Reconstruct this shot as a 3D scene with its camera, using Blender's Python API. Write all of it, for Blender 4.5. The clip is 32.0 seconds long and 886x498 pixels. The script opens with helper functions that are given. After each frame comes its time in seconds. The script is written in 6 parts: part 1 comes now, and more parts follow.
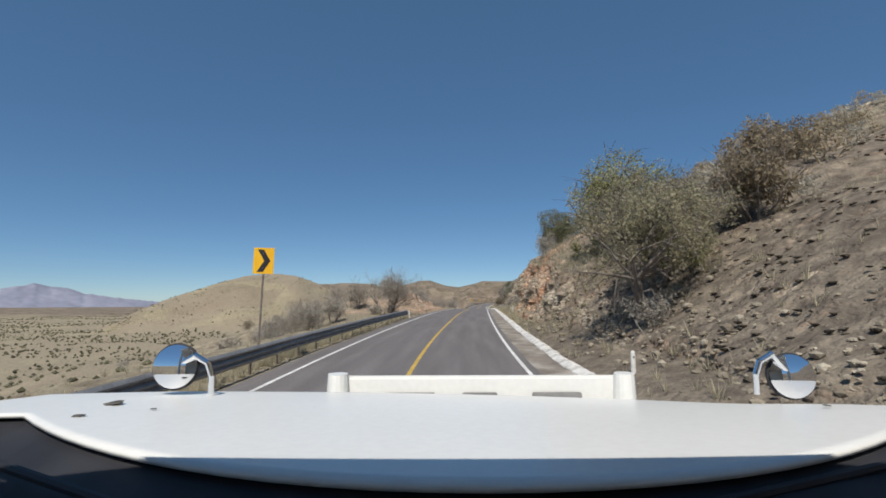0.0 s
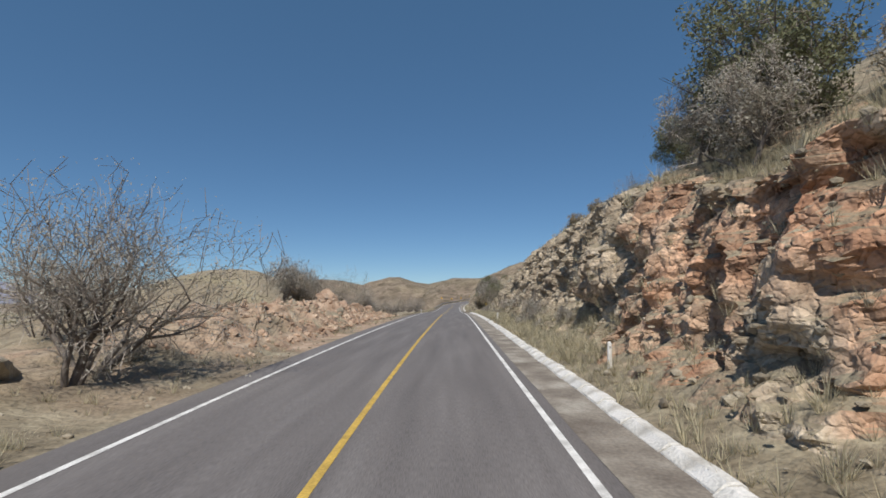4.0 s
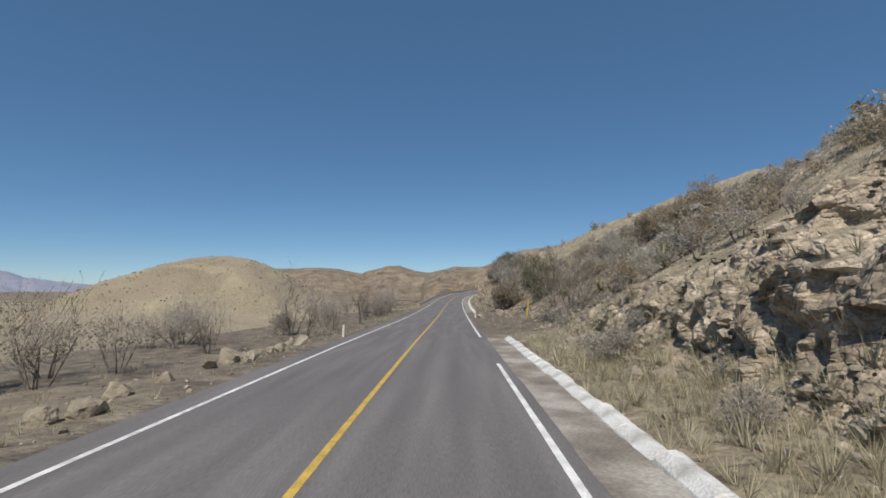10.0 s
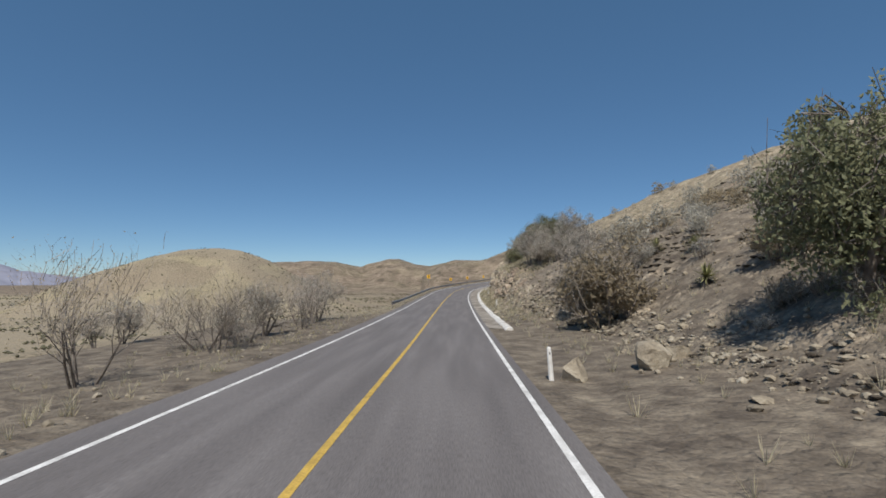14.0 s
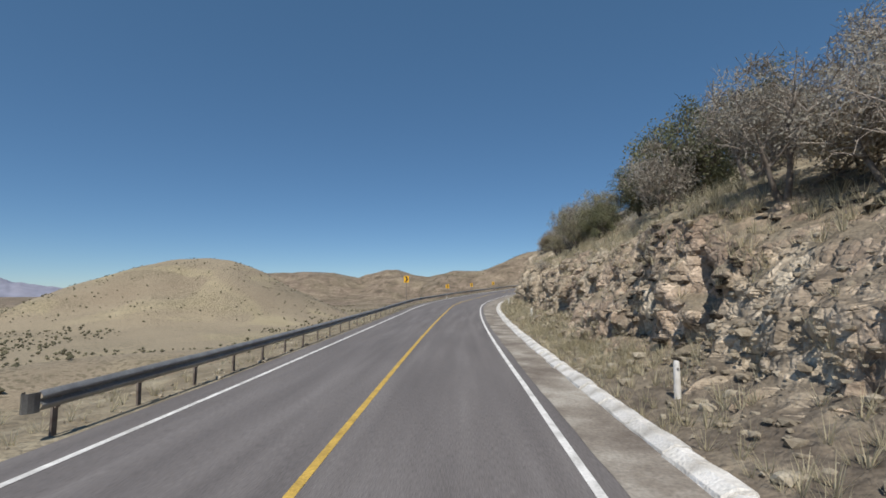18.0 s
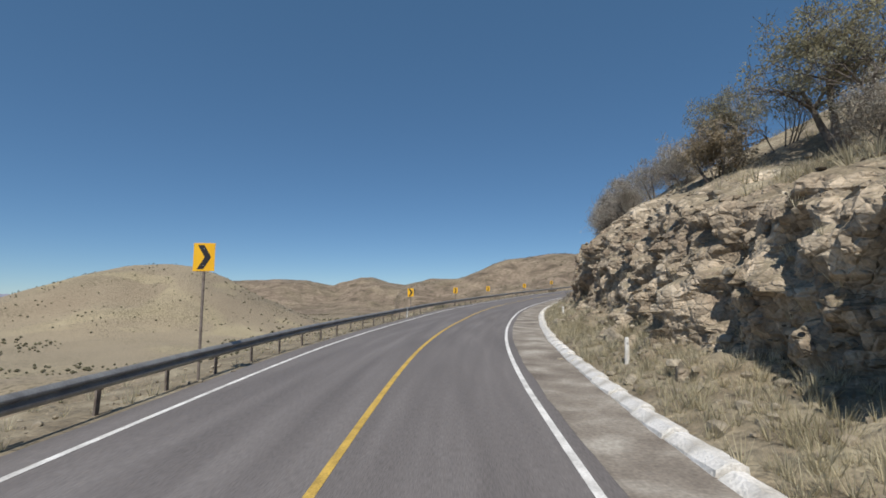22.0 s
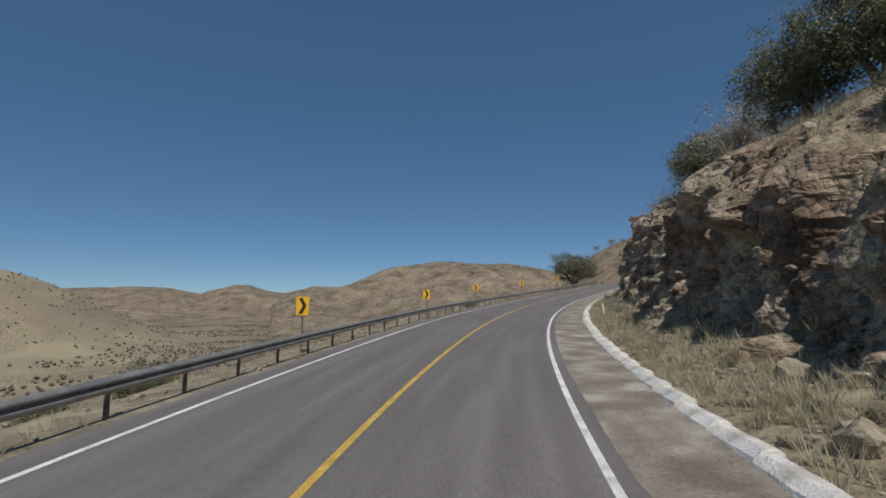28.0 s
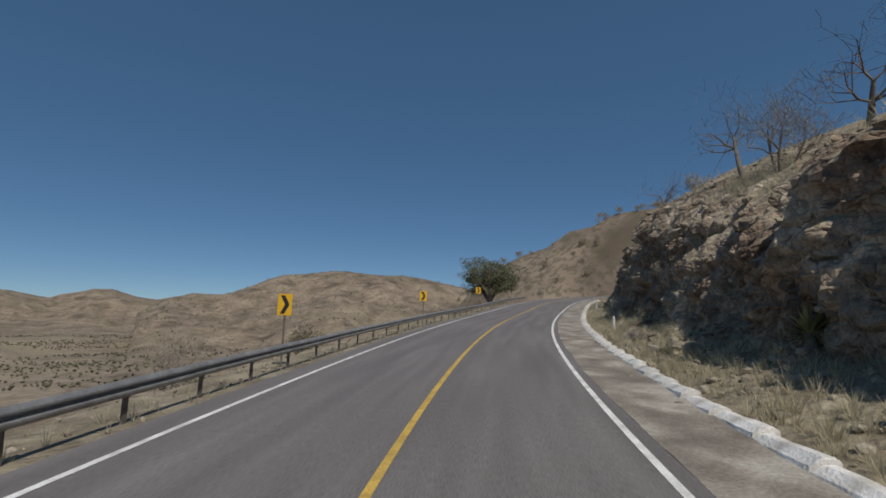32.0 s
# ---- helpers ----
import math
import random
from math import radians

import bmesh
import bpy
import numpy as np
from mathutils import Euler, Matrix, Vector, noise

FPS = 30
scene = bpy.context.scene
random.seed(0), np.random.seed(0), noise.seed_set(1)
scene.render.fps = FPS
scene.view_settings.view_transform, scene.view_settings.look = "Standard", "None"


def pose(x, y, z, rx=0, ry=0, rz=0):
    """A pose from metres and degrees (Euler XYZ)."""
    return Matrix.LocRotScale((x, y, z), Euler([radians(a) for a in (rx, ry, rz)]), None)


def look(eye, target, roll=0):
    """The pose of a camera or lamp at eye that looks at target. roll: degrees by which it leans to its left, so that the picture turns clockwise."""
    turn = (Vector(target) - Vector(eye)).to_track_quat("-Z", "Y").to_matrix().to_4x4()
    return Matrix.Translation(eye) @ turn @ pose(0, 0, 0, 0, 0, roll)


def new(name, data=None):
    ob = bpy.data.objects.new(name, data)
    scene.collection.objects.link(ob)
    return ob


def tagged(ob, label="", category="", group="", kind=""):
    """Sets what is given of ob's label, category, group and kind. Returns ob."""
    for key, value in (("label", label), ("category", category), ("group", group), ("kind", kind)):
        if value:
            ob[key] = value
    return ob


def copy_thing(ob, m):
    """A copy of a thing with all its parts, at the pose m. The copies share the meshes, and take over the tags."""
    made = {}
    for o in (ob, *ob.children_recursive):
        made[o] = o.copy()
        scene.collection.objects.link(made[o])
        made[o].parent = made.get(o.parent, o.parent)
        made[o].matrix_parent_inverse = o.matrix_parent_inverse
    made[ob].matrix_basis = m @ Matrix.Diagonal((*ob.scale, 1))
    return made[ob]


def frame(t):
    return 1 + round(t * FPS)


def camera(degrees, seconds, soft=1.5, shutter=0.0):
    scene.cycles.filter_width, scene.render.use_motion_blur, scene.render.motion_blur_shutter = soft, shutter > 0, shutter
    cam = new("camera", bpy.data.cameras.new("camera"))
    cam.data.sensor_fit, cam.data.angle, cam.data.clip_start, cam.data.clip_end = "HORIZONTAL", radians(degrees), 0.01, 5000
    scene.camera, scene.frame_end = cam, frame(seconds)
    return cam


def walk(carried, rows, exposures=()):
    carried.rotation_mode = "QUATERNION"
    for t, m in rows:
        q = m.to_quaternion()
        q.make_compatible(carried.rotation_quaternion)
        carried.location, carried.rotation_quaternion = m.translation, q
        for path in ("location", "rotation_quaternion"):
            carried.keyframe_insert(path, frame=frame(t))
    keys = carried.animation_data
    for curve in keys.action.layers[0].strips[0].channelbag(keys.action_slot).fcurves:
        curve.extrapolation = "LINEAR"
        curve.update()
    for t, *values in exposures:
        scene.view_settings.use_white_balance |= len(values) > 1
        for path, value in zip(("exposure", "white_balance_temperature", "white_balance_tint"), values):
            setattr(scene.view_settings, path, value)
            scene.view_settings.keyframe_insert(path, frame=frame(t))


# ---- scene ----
cam = camera(85.4, 32.0, soft=1.7)
# seconds, x, y, z, pitch, roll, yaw
PATH = (
    (0.0, 0.00, 0.00, 2.300, 6.30, 0.17, 0.00), (0.5, 0.14, 5.13, 2.400, 6.29, 0.14, -0.43), (1.0, 0.32, 10.30, 2.499, 6.27, 0.11, -0.88),
    (1.5, 0.55, 15.49, 2.597, 6.25, 0.08, -1.35), (2.0, 0.82, 20.72, 2.694, 6.23, 0.06, -1.86), (2.5, 1.14, 25.96, 2.788, 6.19, 0.04, -2.40),
    (3.0, 1.50, 31.22, 2.878, 6.11, 0.02, -2.93), (3.5, 1.92, 36.49, 2.958, 5.97, 0.01, -3.43), (4.0, 2.37, 41.78, 3.028, 5.92, 0.00, -3.54),
    (4.5, 2.83, 47.08, 3.094, 5.87, 0.00, -3.64), (5.0, 3.30, 52.40, 3.156, 5.81, 0.00, -3.74), (5.5, 3.78, 57.73, 3.213, 5.76, 0.00, -3.84),
    (6.0, 4.27, 63.08, 3.258, 5.55, -0.01, -4.05), (6.5, 4.78, 68.45, 3.286, 5.39, -0.01, -4.06), (7.0, 5.29, 73.83, 3.301, 5.28, -0.02, -3.94),
    (7.5, 5.78, 79.23, 3.306, 5.19, -0.03, -3.78), (8.0, 6.26, 84.64, 3.302, 5.09, -0.03, -3.65), (8.5, 6.73, 90.07, 3.289, 5.00, -0.04, -3.56),
    (9.0, 7.20, 95.52, 3.268, 4.90, -0.05, -3.52), (9.5, 7.66, 100.98, 3.236, 4.79, -0.06, -3.49), (10.0, 8.12, 106.45, 3.190, 4.62, -0.07, -3.45),
    (10.5, 8.58, 111.94, 3.127, 4.41, -0.08, -3.41), (11.0, 9.04, 117.42, 3.042, 4.19, -0.09, -3.38), (11.5, 9.49, 122.91, 2.939, 4.01, -0.10, -3.35),
    (12.0, 9.94, 128.39, 2.820, 3.88, -0.11, -3.30), (12.5, 10.38, 133.85, 2.693, 3.80, -0.12, -3.26), (13.0, 10.82, 139.24, 2.562, 3.79, -0.13, -3.26),
    (13.5, 11.25, 144.57, 2.432, 3.80, -0.13, -3.29), (14.0, 11.68, 149.84, 2.309, 3.88, -0.12, -3.36), (14.5, 12.12, 155.08, 2.200, 4.11, -0.11, -3.49),
    (15.0, 12.57, 160.33, 2.106, 4.19, -0.11, -3.53), (15.5, 13.02, 165.58, 2.019, 4.28, -0.10, -3.57), (16.0, 13.47, 170.83, 1.940, 4.37, -0.10, -3.61),
    (16.5, 13.93, 176.09, 1.870, 4.46, -0.09, -3.64), (17.0, 14.38, 181.34, 1.819, 4.79, -0.07, -3.69), (17.5, 14.83, 186.60, 1.795, 5.03, -0.06, -3.60),
    (18.0, 15.27, 191.86, 1.792, 5.20, -0.04, -3.44), (18.5, 15.70, 197.11, 1.803, 5.31, -0.03, -3.31), (19.0, 16.13, 202.33, 1.824, 5.36, -0.03, -3.23),
    (19.5, 16.57, 207.53, 1.849, 5.38, -0.03, -3.24), (20.0, 17.03, 212.70, 1.882, 5.45, -0.03, -3.43), (20.5, 17.52, 217.82, 1.926, 5.62, -0.04, -3.89),
    (21.0, 18.05, 222.82, 1.987, 5.82, -0.06, -4.59), (21.5, 18.65, 227.72, 2.064, 6.01, -0.07, -5.43), (22.0, 19.29, 232.51, 2.156, 6.17, -0.08, -6.19),
    (22.5, 19.99, 237.18, 2.261, 6.33, -0.07, -6.73), (23.0, 20.73, 241.79, 2.378, 6.46, -0.03, -7.06), (23.5, 21.49, 246.31, 2.503, 6.53, 0.03, -7.37),
    (24.0, 22.28, 250.74, 2.632, 6.55, 0.11, -7.84), (24.5, 23.14, 255.10, 2.763, 6.58, 0.20, -8.70), (25.0, 24.14, 259.36, 2.898, 6.67, 0.26, -10.38),
    (25.5, 25.36, 263.50, 3.040, 6.82, 0.29, -13.13), (26.0, 26.73, 267.52, 3.188, 6.87, 0.29, -14.14), (26.5, 28.15, 271.47, 3.336, 6.92, 0.29, -15.17),
    (27.0, 29.58, 275.37, 3.485, 6.97, 0.29, -16.18), (27.5, 30.97, 279.23, 3.636, 7.01, 0.29, -17.06), (28.0, 32.34, 283.07, 3.792, 7.14, 0.27, -19.65),
    (28.5, 33.79, 286.88, 3.958, 7.30, 0.24, -21.42), (29.0, 35.44, 290.67, 4.139, 7.52, 0.19, -22.88), (29.5, 37.33, 294.43, 4.338, 7.79, 0.10, -24.46),
    (30.0, 39.40, 298.16, 4.554, 8.01, -0.03, -26.15), (30.5, 41.57, 301.84, 4.777, 8.15, -0.20, -27.77), (31.0, 43.76, 305.48, 5.003, 8.30, -0.39, -29.20),
    (31.5, 45.99, 309.02, 5.231, 8.47, -0.58, -30.51), (32.0, 48.28, 312.49, 5.463, 8.65, -0.78, -31.80))
walk(cam, [(t, pose(x, y, z, 90 + p, r, w)) for t, x, y, z, p, r, w in PATH],
     exposures=((0.0, 0.04), (25.5, 0.04), (28.0, -0.32), (32.0, -0.43)))

# ---- light ----
SUN_AZ, SUN_EL = radians(191), radians(53)      # clockwise from +y
world = bpy.data.worlds.new("world")
scene.world = world
world.use_nodes = True
wn = world.node_tree.nodes
sky = wn.new("ShaderNodeTexSky")
sky.sky_type, sky.sun_disc = "NISHITA", False
sky.sun_elevation, sky.sun_rotation = SUN_EL, SUN_AZ
sky.altitude, sky.air_density, sky.dust_density, sky.ozone_density = 1500, 0.72, 0.3, 3.0
wn["Background"].inputs["Strength"].default_value = 0.1
tone = wn.new("ShaderNodeHueSaturation")
tone.inputs["Saturation"].default_value = 1.1
world.node_tree.links.new(sky.outputs[0], tone.inputs["Color"])
cool = wn.new("ShaderNodeMix")
cool.data_type, cool.blend_type = "RGBA", "MULTIPLY"
cool.inputs[0].default_value, cool.inputs[7].default_value = 1.0, (0.995, 1.015, 0.95, 1)
haze = wn.new("ShaderNodeMix")
haze.data_type, haze.inputs[0].default_value, haze.inputs[7].default_value = "RGBA", 0.36, (0.88, 2.08, 4.12, 1)
world.node_tree.links.new(tone.outputs[0], haze.inputs[6])
world.node_tree.links.new(haze.outputs[2], cool.inputs[6])
world.node_tree.links.new(cool.outputs[2], wn["Background"].inputs["Color"])
sun = new("sun", bpy.data.lights.new("sun", "SUN"))
sun.data.energy, sun.data.angle, sun.data.color = 4.2, radians(0.55), (1.0, 0.94, 0.85)
sun_way = Vector((math.sin(SUN_AZ) * math.cos(SUN_EL), math.cos(SUN_AZ) * math.cos(SUN_EL), math.sin(SUN_EL)))
sun.matrix_world = look(sun_way * 300, (0, 0, 0))


# ---- materials ----
def material(name, stops, scale=1.0, detail=6.0, rough=0.85, bump=0.0, bump_scale=8.0, metal=0.0, fine=0.0,
             fine_scale=20.0, stretch=(1, 1, 1), coord="Object", spec=0.3, random=0.0):
    """Principled material: colour stops over noise, a finer grain over them, and bump."""
    m = bpy.data.materials.new(name)
    m.use_nodes = True
    t = m.node_tree
    n, link = t.nodes, t.links.new
    b = n["Principled BSDF"]
    b.inputs["Roughness"].default_value, b.inputs["Metallic"].default_value = rough, metal
    b.inputs["Specular IOR Level"].default_value = spec
    tc, mp = n.new("ShaderNodeTexCoord"), n.new("ShaderNodeMapping")
    mp.inputs["Scale"].default_value = stretch
    link(tc.outputs[coord], mp.inputs["Vector"])
    no = n.new("ShaderNodeTexNoise")
    no.inputs["Scale"].default_value, no.inputs["Detail"].default_value = scale, detail
    link(mp.outputs[0], no.inputs["Vector"])
    ramp = n.new("ShaderNodeValToRGB")
    while len(ramp.color_ramp.elements) < len(stops):
        ramp.color_ramp.elements.new(0.5)
    for e, (at, c) in zip(ramp.color_ramp.elements, stops):
        e.position, e.color = at, (*c, 1)
    link(no.outputs["Fac"], ramp.inputs[0])
    out = ramp.outputs[0]
    if fine:
        n2, mr, mx = n.new("ShaderNodeTexNoise"), n.new("ShaderNodeMapRange"), n.new("ShaderNodeMix")
        n2.inputs["Scale"].default_value, n2.inputs["Detail"].default_value = fine_scale, 3
        link(mp.outputs[0], n2.inputs["Vector"])
        link(n2.outputs["Fac"], mr.inputs[0])
        mr.inputs[1].default_value, mr.inputs[2].default_value = 0.3, 0.7
        mr.inputs[3].default_value, mr.inputs[4].default_value = 1 - fine, 1 + fine
        mx.data_type, mx.blend_type = "RGBA", "MULTIPLY"
        mx.inputs[0].default_value = 1
        link(out, mx.inputs[6]), link(mr.outputs[0], mx.inputs[7])
        out = mx.outputs[2]
    if random:
        oi, mr, mx = n.new("ShaderNodeObjectInfo"), n.new("ShaderNodeMapRange"), n.new("ShaderNodeMix")
        link(oi.outputs["Random"], mr.inputs[0])
        mr.inputs[3].default_value, mr.inputs[4].default_value = 1 - random, 1 + random
        mx.data_type, mx.blend_type = "RGBA", "MULTIPLY"
        mx.inputs[0].default_value = 1
        link(out, mx.inputs[6]), link(mr.outputs[0], mx.inputs[7])
        out = mx.outputs[2]
    link(out, b.inputs["Base Color"])
    if bump:
        n3, bp = n.new("ShaderNodeTexNoise"), n.new("ShaderNodeBump")
        n3.inputs["Scale"].default_value, n3.inputs["Detail"].default_value = bump_scale, 8
        bp.inputs["Strength"].default_value, bp.inputs["Distance"].default_value = bump, 0.1
        link(mp.outputs[0], n3.inputs["Vector"])
        link(n3.outputs["Fac"], bp.inputs["Height"]), link(bp.outputs[0], b.inputs["Normal"])
    return m


def island(m, amount):
    """Lets the joined pieces of a mesh differ a little in tone."""
    t = m.node_tree
    b = t.nodes["Principled BSDF"]
    src = b.inputs["Base Color"].links[0].from_socket
    g, mr, mx = t.nodes.new("ShaderNodeNewGeometry"), t.nodes.new("ShaderNodeMapRange"), t.nodes.new("ShaderNodeMix")
    mx.data_type, mx.blend_type = "RGBA", "MULTIPLY"
    mx.inputs[0].default_value = 1
    mr.inputs[3].default_value, mr.inputs[4].default_value = 1 - amount, 1 + amount
    t.links.new(g.outputs["Random Per Island"], mr.inputs[0])
    t.links.new(src, mx.inputs[6]), t.links.new(mr.outputs[0], mx.inputs[7])
    t.links.new(mx.outputs[2], b.inputs["Base Color"])
    return m


def leaf_like(m, through_part=0.5):
    """Lets some light pass through thin leaves."""
    t = m.node_tree
    b = t.nodes["Principled BSDF"]
    tr, ms = t.nodes.new("ShaderNodeBsdfTranslucent"), t.nodes.new("ShaderNodeMixShader")
    ms.inputs[0].default_value = through_part
    t.links.new(b.inputs["Base Color"].links[0].from_socket, tr.inputs[0])
    t.links.new(b.outputs[0], ms.inputs[1]), t.links.new(tr.outputs[0], ms.inputs[2])
    t.links.new(ms.outputs[0], t.nodes["Material Output"].inputs[0])
    return m


def terrain_material(name, rock, soil, stretches=(), burnt=(), steep=(0.55, 0.82), bump=0.7, scrub=False, stony=0.0):
    """Bare rock where the ground is steep, soil with dry grass where it lies flatter; stretches of other rock along y."""
    m = bpy.data.materials.new(name)
    m.use_nodes = True
    t = m.node_tree
    n, link = t.nodes, t.links.new
    b = n["Principled BSDF"]
    b.inputs["Roughness"].default_value, b.inputs["Specular IOR Level"].default_value = 0.92, 0.2
    tc = n.new("ShaderNodeTexCoord")

    def noise_ramp(scale, detail, stops, dist=0.0):
        no, ra = n.new("ShaderNodeTexNoise"), n.new("ShaderNodeValToRGB")
        no.inputs["Scale"].default_value, no.inputs["Detail"].default_value = scale, detail
        no.inputs["Distortion"].default_value = dist
        while len(ra.color_ramp.elements) < len(stops):
            ra.color_ramp.elements.new(0.5)
        for e, (at, c) in zip(ra.color_ramp.elements, stops):
            e.position, e.color = at, (*c, 1)
        link(tc.outputs["Object"], no.inputs["Vector"]), link(no.outputs["Fac"], ra.inputs[0])
        return ra.outputs[0], no.outputs["Fac"]

    def mix(f, a, c, how="MIX"):
        mx = n.new("ShaderNodeMix")
        mx.data_type, mx.blend_type = "RGBA", how
        for sock, v in ((mx.inputs[0], f), (mx.inputs[6], a), (mx.inputs[7], c)):
            if isinstance(v, (int, float)):
                sock.default_value = v
            else:
                link(v, sock)
        return mx.outputs[2]

    def ranged(src, a, c, lo=0.0, hi=1.0):
        mr = n.new("ShaderNodeMapRange")
        link(src, mr.inputs[0])
        for i, v in enumerate((a, c, lo, hi), 1):
            mr.inputs[i].default_value = v
        return mr.outputs[0]

    whole = n.new("ShaderNodeSeparateXYZ")
    link(tc.outputs["Object"], whole.inputs[0])
    _, sway = noise_ramp(0.07, 4, ((0, (0, 0, 0)), (1, (1, 1, 1))))
    along = n.new("ShaderNodeMath")
    link(whole.outputs["Y"], along.inputs[0]), link(ranged(sway, 0.3, 0.7, -9.0, 9.0), along.inputs[1])
    rock_c, _ = noise_ramp(0.55, 10, rock, 0.6)
    overlays = []
    for y0, y1, y2, y3, everywhere, stops in stretches:
        over_c, _ = noise_ramp(0.8, 10, stops, 0.5)
        up, down = ranged(along.outputs[0], y0, y1), ranged(along.outputs[0], y2, y3, 1, 0)
        mul = n.new("ShaderNodeMath")
        mul.operation = "MULTIPLY"
        link(up, mul.inputs[0]), link(down, mul.inputs[1])
        _, patch = noise_ramp(0.35, 4, ((0, (0, 0, 0)), (1, (1, 1, 1))))
        mul2 = n.new("ShaderNodeMath")
        mul2.operation = "MULTIPLY"
        link(mul.outputs[0], mul2.inputs[0]), link(ranged(patch, 0.38, 0.55), mul2.inputs[1])
        if everywhere:
            close = n.new("ShaderNodeMath")
            close.operation = "MULTIPLY"
            link(mul2.outputs[0], close.inputs[0]), link(ranged(whole.outputs["X"], -19, -11), close.inputs[1])
            overlays.append((close.outputs[0], over_c))
        else:
            rock_c = mix(mul2.outputs[0], rock_c, over_c)
    soil_c, _ = noise_ramp(0.9, 9, soil, 0.3)
    for y0, y1, y2, y3 in burnt:
        ash_c, _ = noise_ramp(1.3, 9, ((0.3, (0.095, 0.078, 0.063)), (0.5, (0.165, 0.138, 0.108)), (0.75, (0.27, 0.23, 0.175))), 0.4)
        mul = n.new("ShaderNodeMath")
        mul.operation = "MULTIPLY"
        link(ranged(along.outputs[0], y0, y1), mul.inputs[0]), link(ranged(along.outputs[0], y2, y3, 1, 0), mul.inputs[1])
        soil_c = mix(mul.outputs[0], soil_c, ash_c)
    geo, sepn = n.new("ShaderNodeNewGeometry"), n.new("ShaderNodeSeparateXYZ")
    link(geo.outputs["Normal"], sepn.inputs[0])
    _, edge = noise_ramp(1.7, 6, ((0, (0, 0, 0)), (1, (1, 1, 1))))
    add = n.new("ShaderNodeMath")
    add.operation = "ADD"
    link(sepn.outputs["Z"], add.inputs[0]), link(ranged(edge, 0.3, 0.7, -0.16, 0.16), add.inputs[1])
    flat = ranged(add.outputs[0], *steep)
    col = mix(flat, rock_c, soil_c)
    for f, over_c in overlays:
        col = mix(f, col, over_c)
    _, grain = noise_ramp(14, 6, ((0, (0, 0, 0)), (1, (1, 1, 1))))
    col = mix(1.0, col, ranged(grain, 0.3, 0.7, 0.78, 1.2), "MULTIPLY")
    if scrub:
        leaf_c, _ = noise_ramp(0.1, 3, ((0.3, (0.075, 0.068, 0.042)), (0.7, (0.13, 0.115, 0.075))))
        _, dots = noise_ramp(0.42, 4, ((0, (0, 0, 0)), (1, (1, 1, 1))))
        _, area = noise_ramp(0.006, 5, ((0, (0, 0, 0)), (1, (1, 1, 1))))
        straw_c, _ = noise_ramp(0.03, 5, ((0.3, (0.36, 0.31, 0.19)), (0.7, (0.46, 0.40, 0.26))))
        brown_c, _ = noise_ramp(0.022, 10, ((0.32, (0.105, 0.08, 0.06)), (0.5, (0.225, 0.175, 0.132)), (0.68, (0.32, 0.256, 0.19))), 0.8)
        _, strips = noise_ramp(0.006, 6, ((0, (0, 0, 0)), (1, (1, 1, 1))), 1.0)
        col = mix(ranged(strips, 0.5, 0.62, 0.0, 0.5), col, straw_c)
        # the eastern and northern ranges are brown scrub, the near hill pale straw
        sep = n.new("ShaderNodeSeparateXYZ")
        link(tc.outputs["Object"], sep.inputs[0])
        most = n.new("ShaderNodeMath")
        most.operation = "MAXIMUM"
        link(ranged(sep.outputs["X"], -210, 20), most.inputs[0]), link(ranged(sep.outputs["Y"], 1750, 2150), most.inputs[1])
        wild = n.new("ShaderNodeMath")
        wild.operation, wild.use_clamp = "MULTIPLY_ADD", True
        link(ranged(strips, 0.42, 0.6, 1.0, 0.7), wild.inputs[0]), link(most.outputs[0], wild.inputs[1])
        wild.inputs[2].default_value = 0.0
        col = mix(wild.outputs[0], col, brown_c)
        sub = n.new("ShaderNodeMath")
        sub.operation = "ADD"
        link(dots, sub.inputs[0]), link(ranged(area, 0.35, 0.65, -0.10, 0.08), sub.inputs[1])
        col = mix(ranged(sub.outputs[0], 0.54, 0.60, 0.0, 0.6), col, leaf_c)
        _, clumps = noise_ramp(0.11, 6, ((0, (0, 0, 0)), (1, (1, 1, 1))))
        patches = n.new("ShaderNodeMath")
        patches.operation = "MULTIPLY"
        link(ranged(clumps, 0.52, 0.60, 0.0, 0.55), patches.inputs[0]), link(wild.outputs[0], patches.inputs[1])
        col = mix(patches.outputs[0], col, leaf_c)
    heights = []
    if stony:
        # broken stones of many tones with joints between them, fading out on soil
        bare = ranged(flat, 0.0, 1.0, 1.0, 0.3)
        for size, much in ((1.5, 0.5), (4.2, 1.0)):
            warp, mv, vo, ve = n.new("ShaderNodeTexNoise"), n.new("ShaderNodeVectorMath"), n.new("ShaderNodeTexVoronoi"), n.new("ShaderNodeTexVoronoi")
            warp.inputs["Scale"].default_value, warp.inputs["Detail"].default_value = size * 0.8, 4
            link(tc.outputs["Object"], warp.inputs["Vector"])
            mv.operation = "MULTIPLY_ADD"
            mv.inputs[1].default_value = (0.9 / size,) * 3
            link(warp.outputs["Color"], mv.inputs[0]), link(tc.outputs["Object"], mv.inputs[2])
            ve.feature = "DISTANCE_TO_EDGE"
            for v in (vo, ve):
                v.inputs["Scale"].default_value = size
                link(mv.outputs[0], v.inputs["Vector"])
            tone = n.new("ShaderNodeSeparateColor")
            link(vo.outputs["Color"], tone.inputs[0])
            col = mix(bare, col, ranged(tone.outputs[0], 0.0, 1.0, 1 - 0.85 * stony * much, 1 + 1.25 * stony * much), "MULTIPLY")
            proud = n.new("ShaderNodeMath")
            proud.operation = "MULTIPLY"
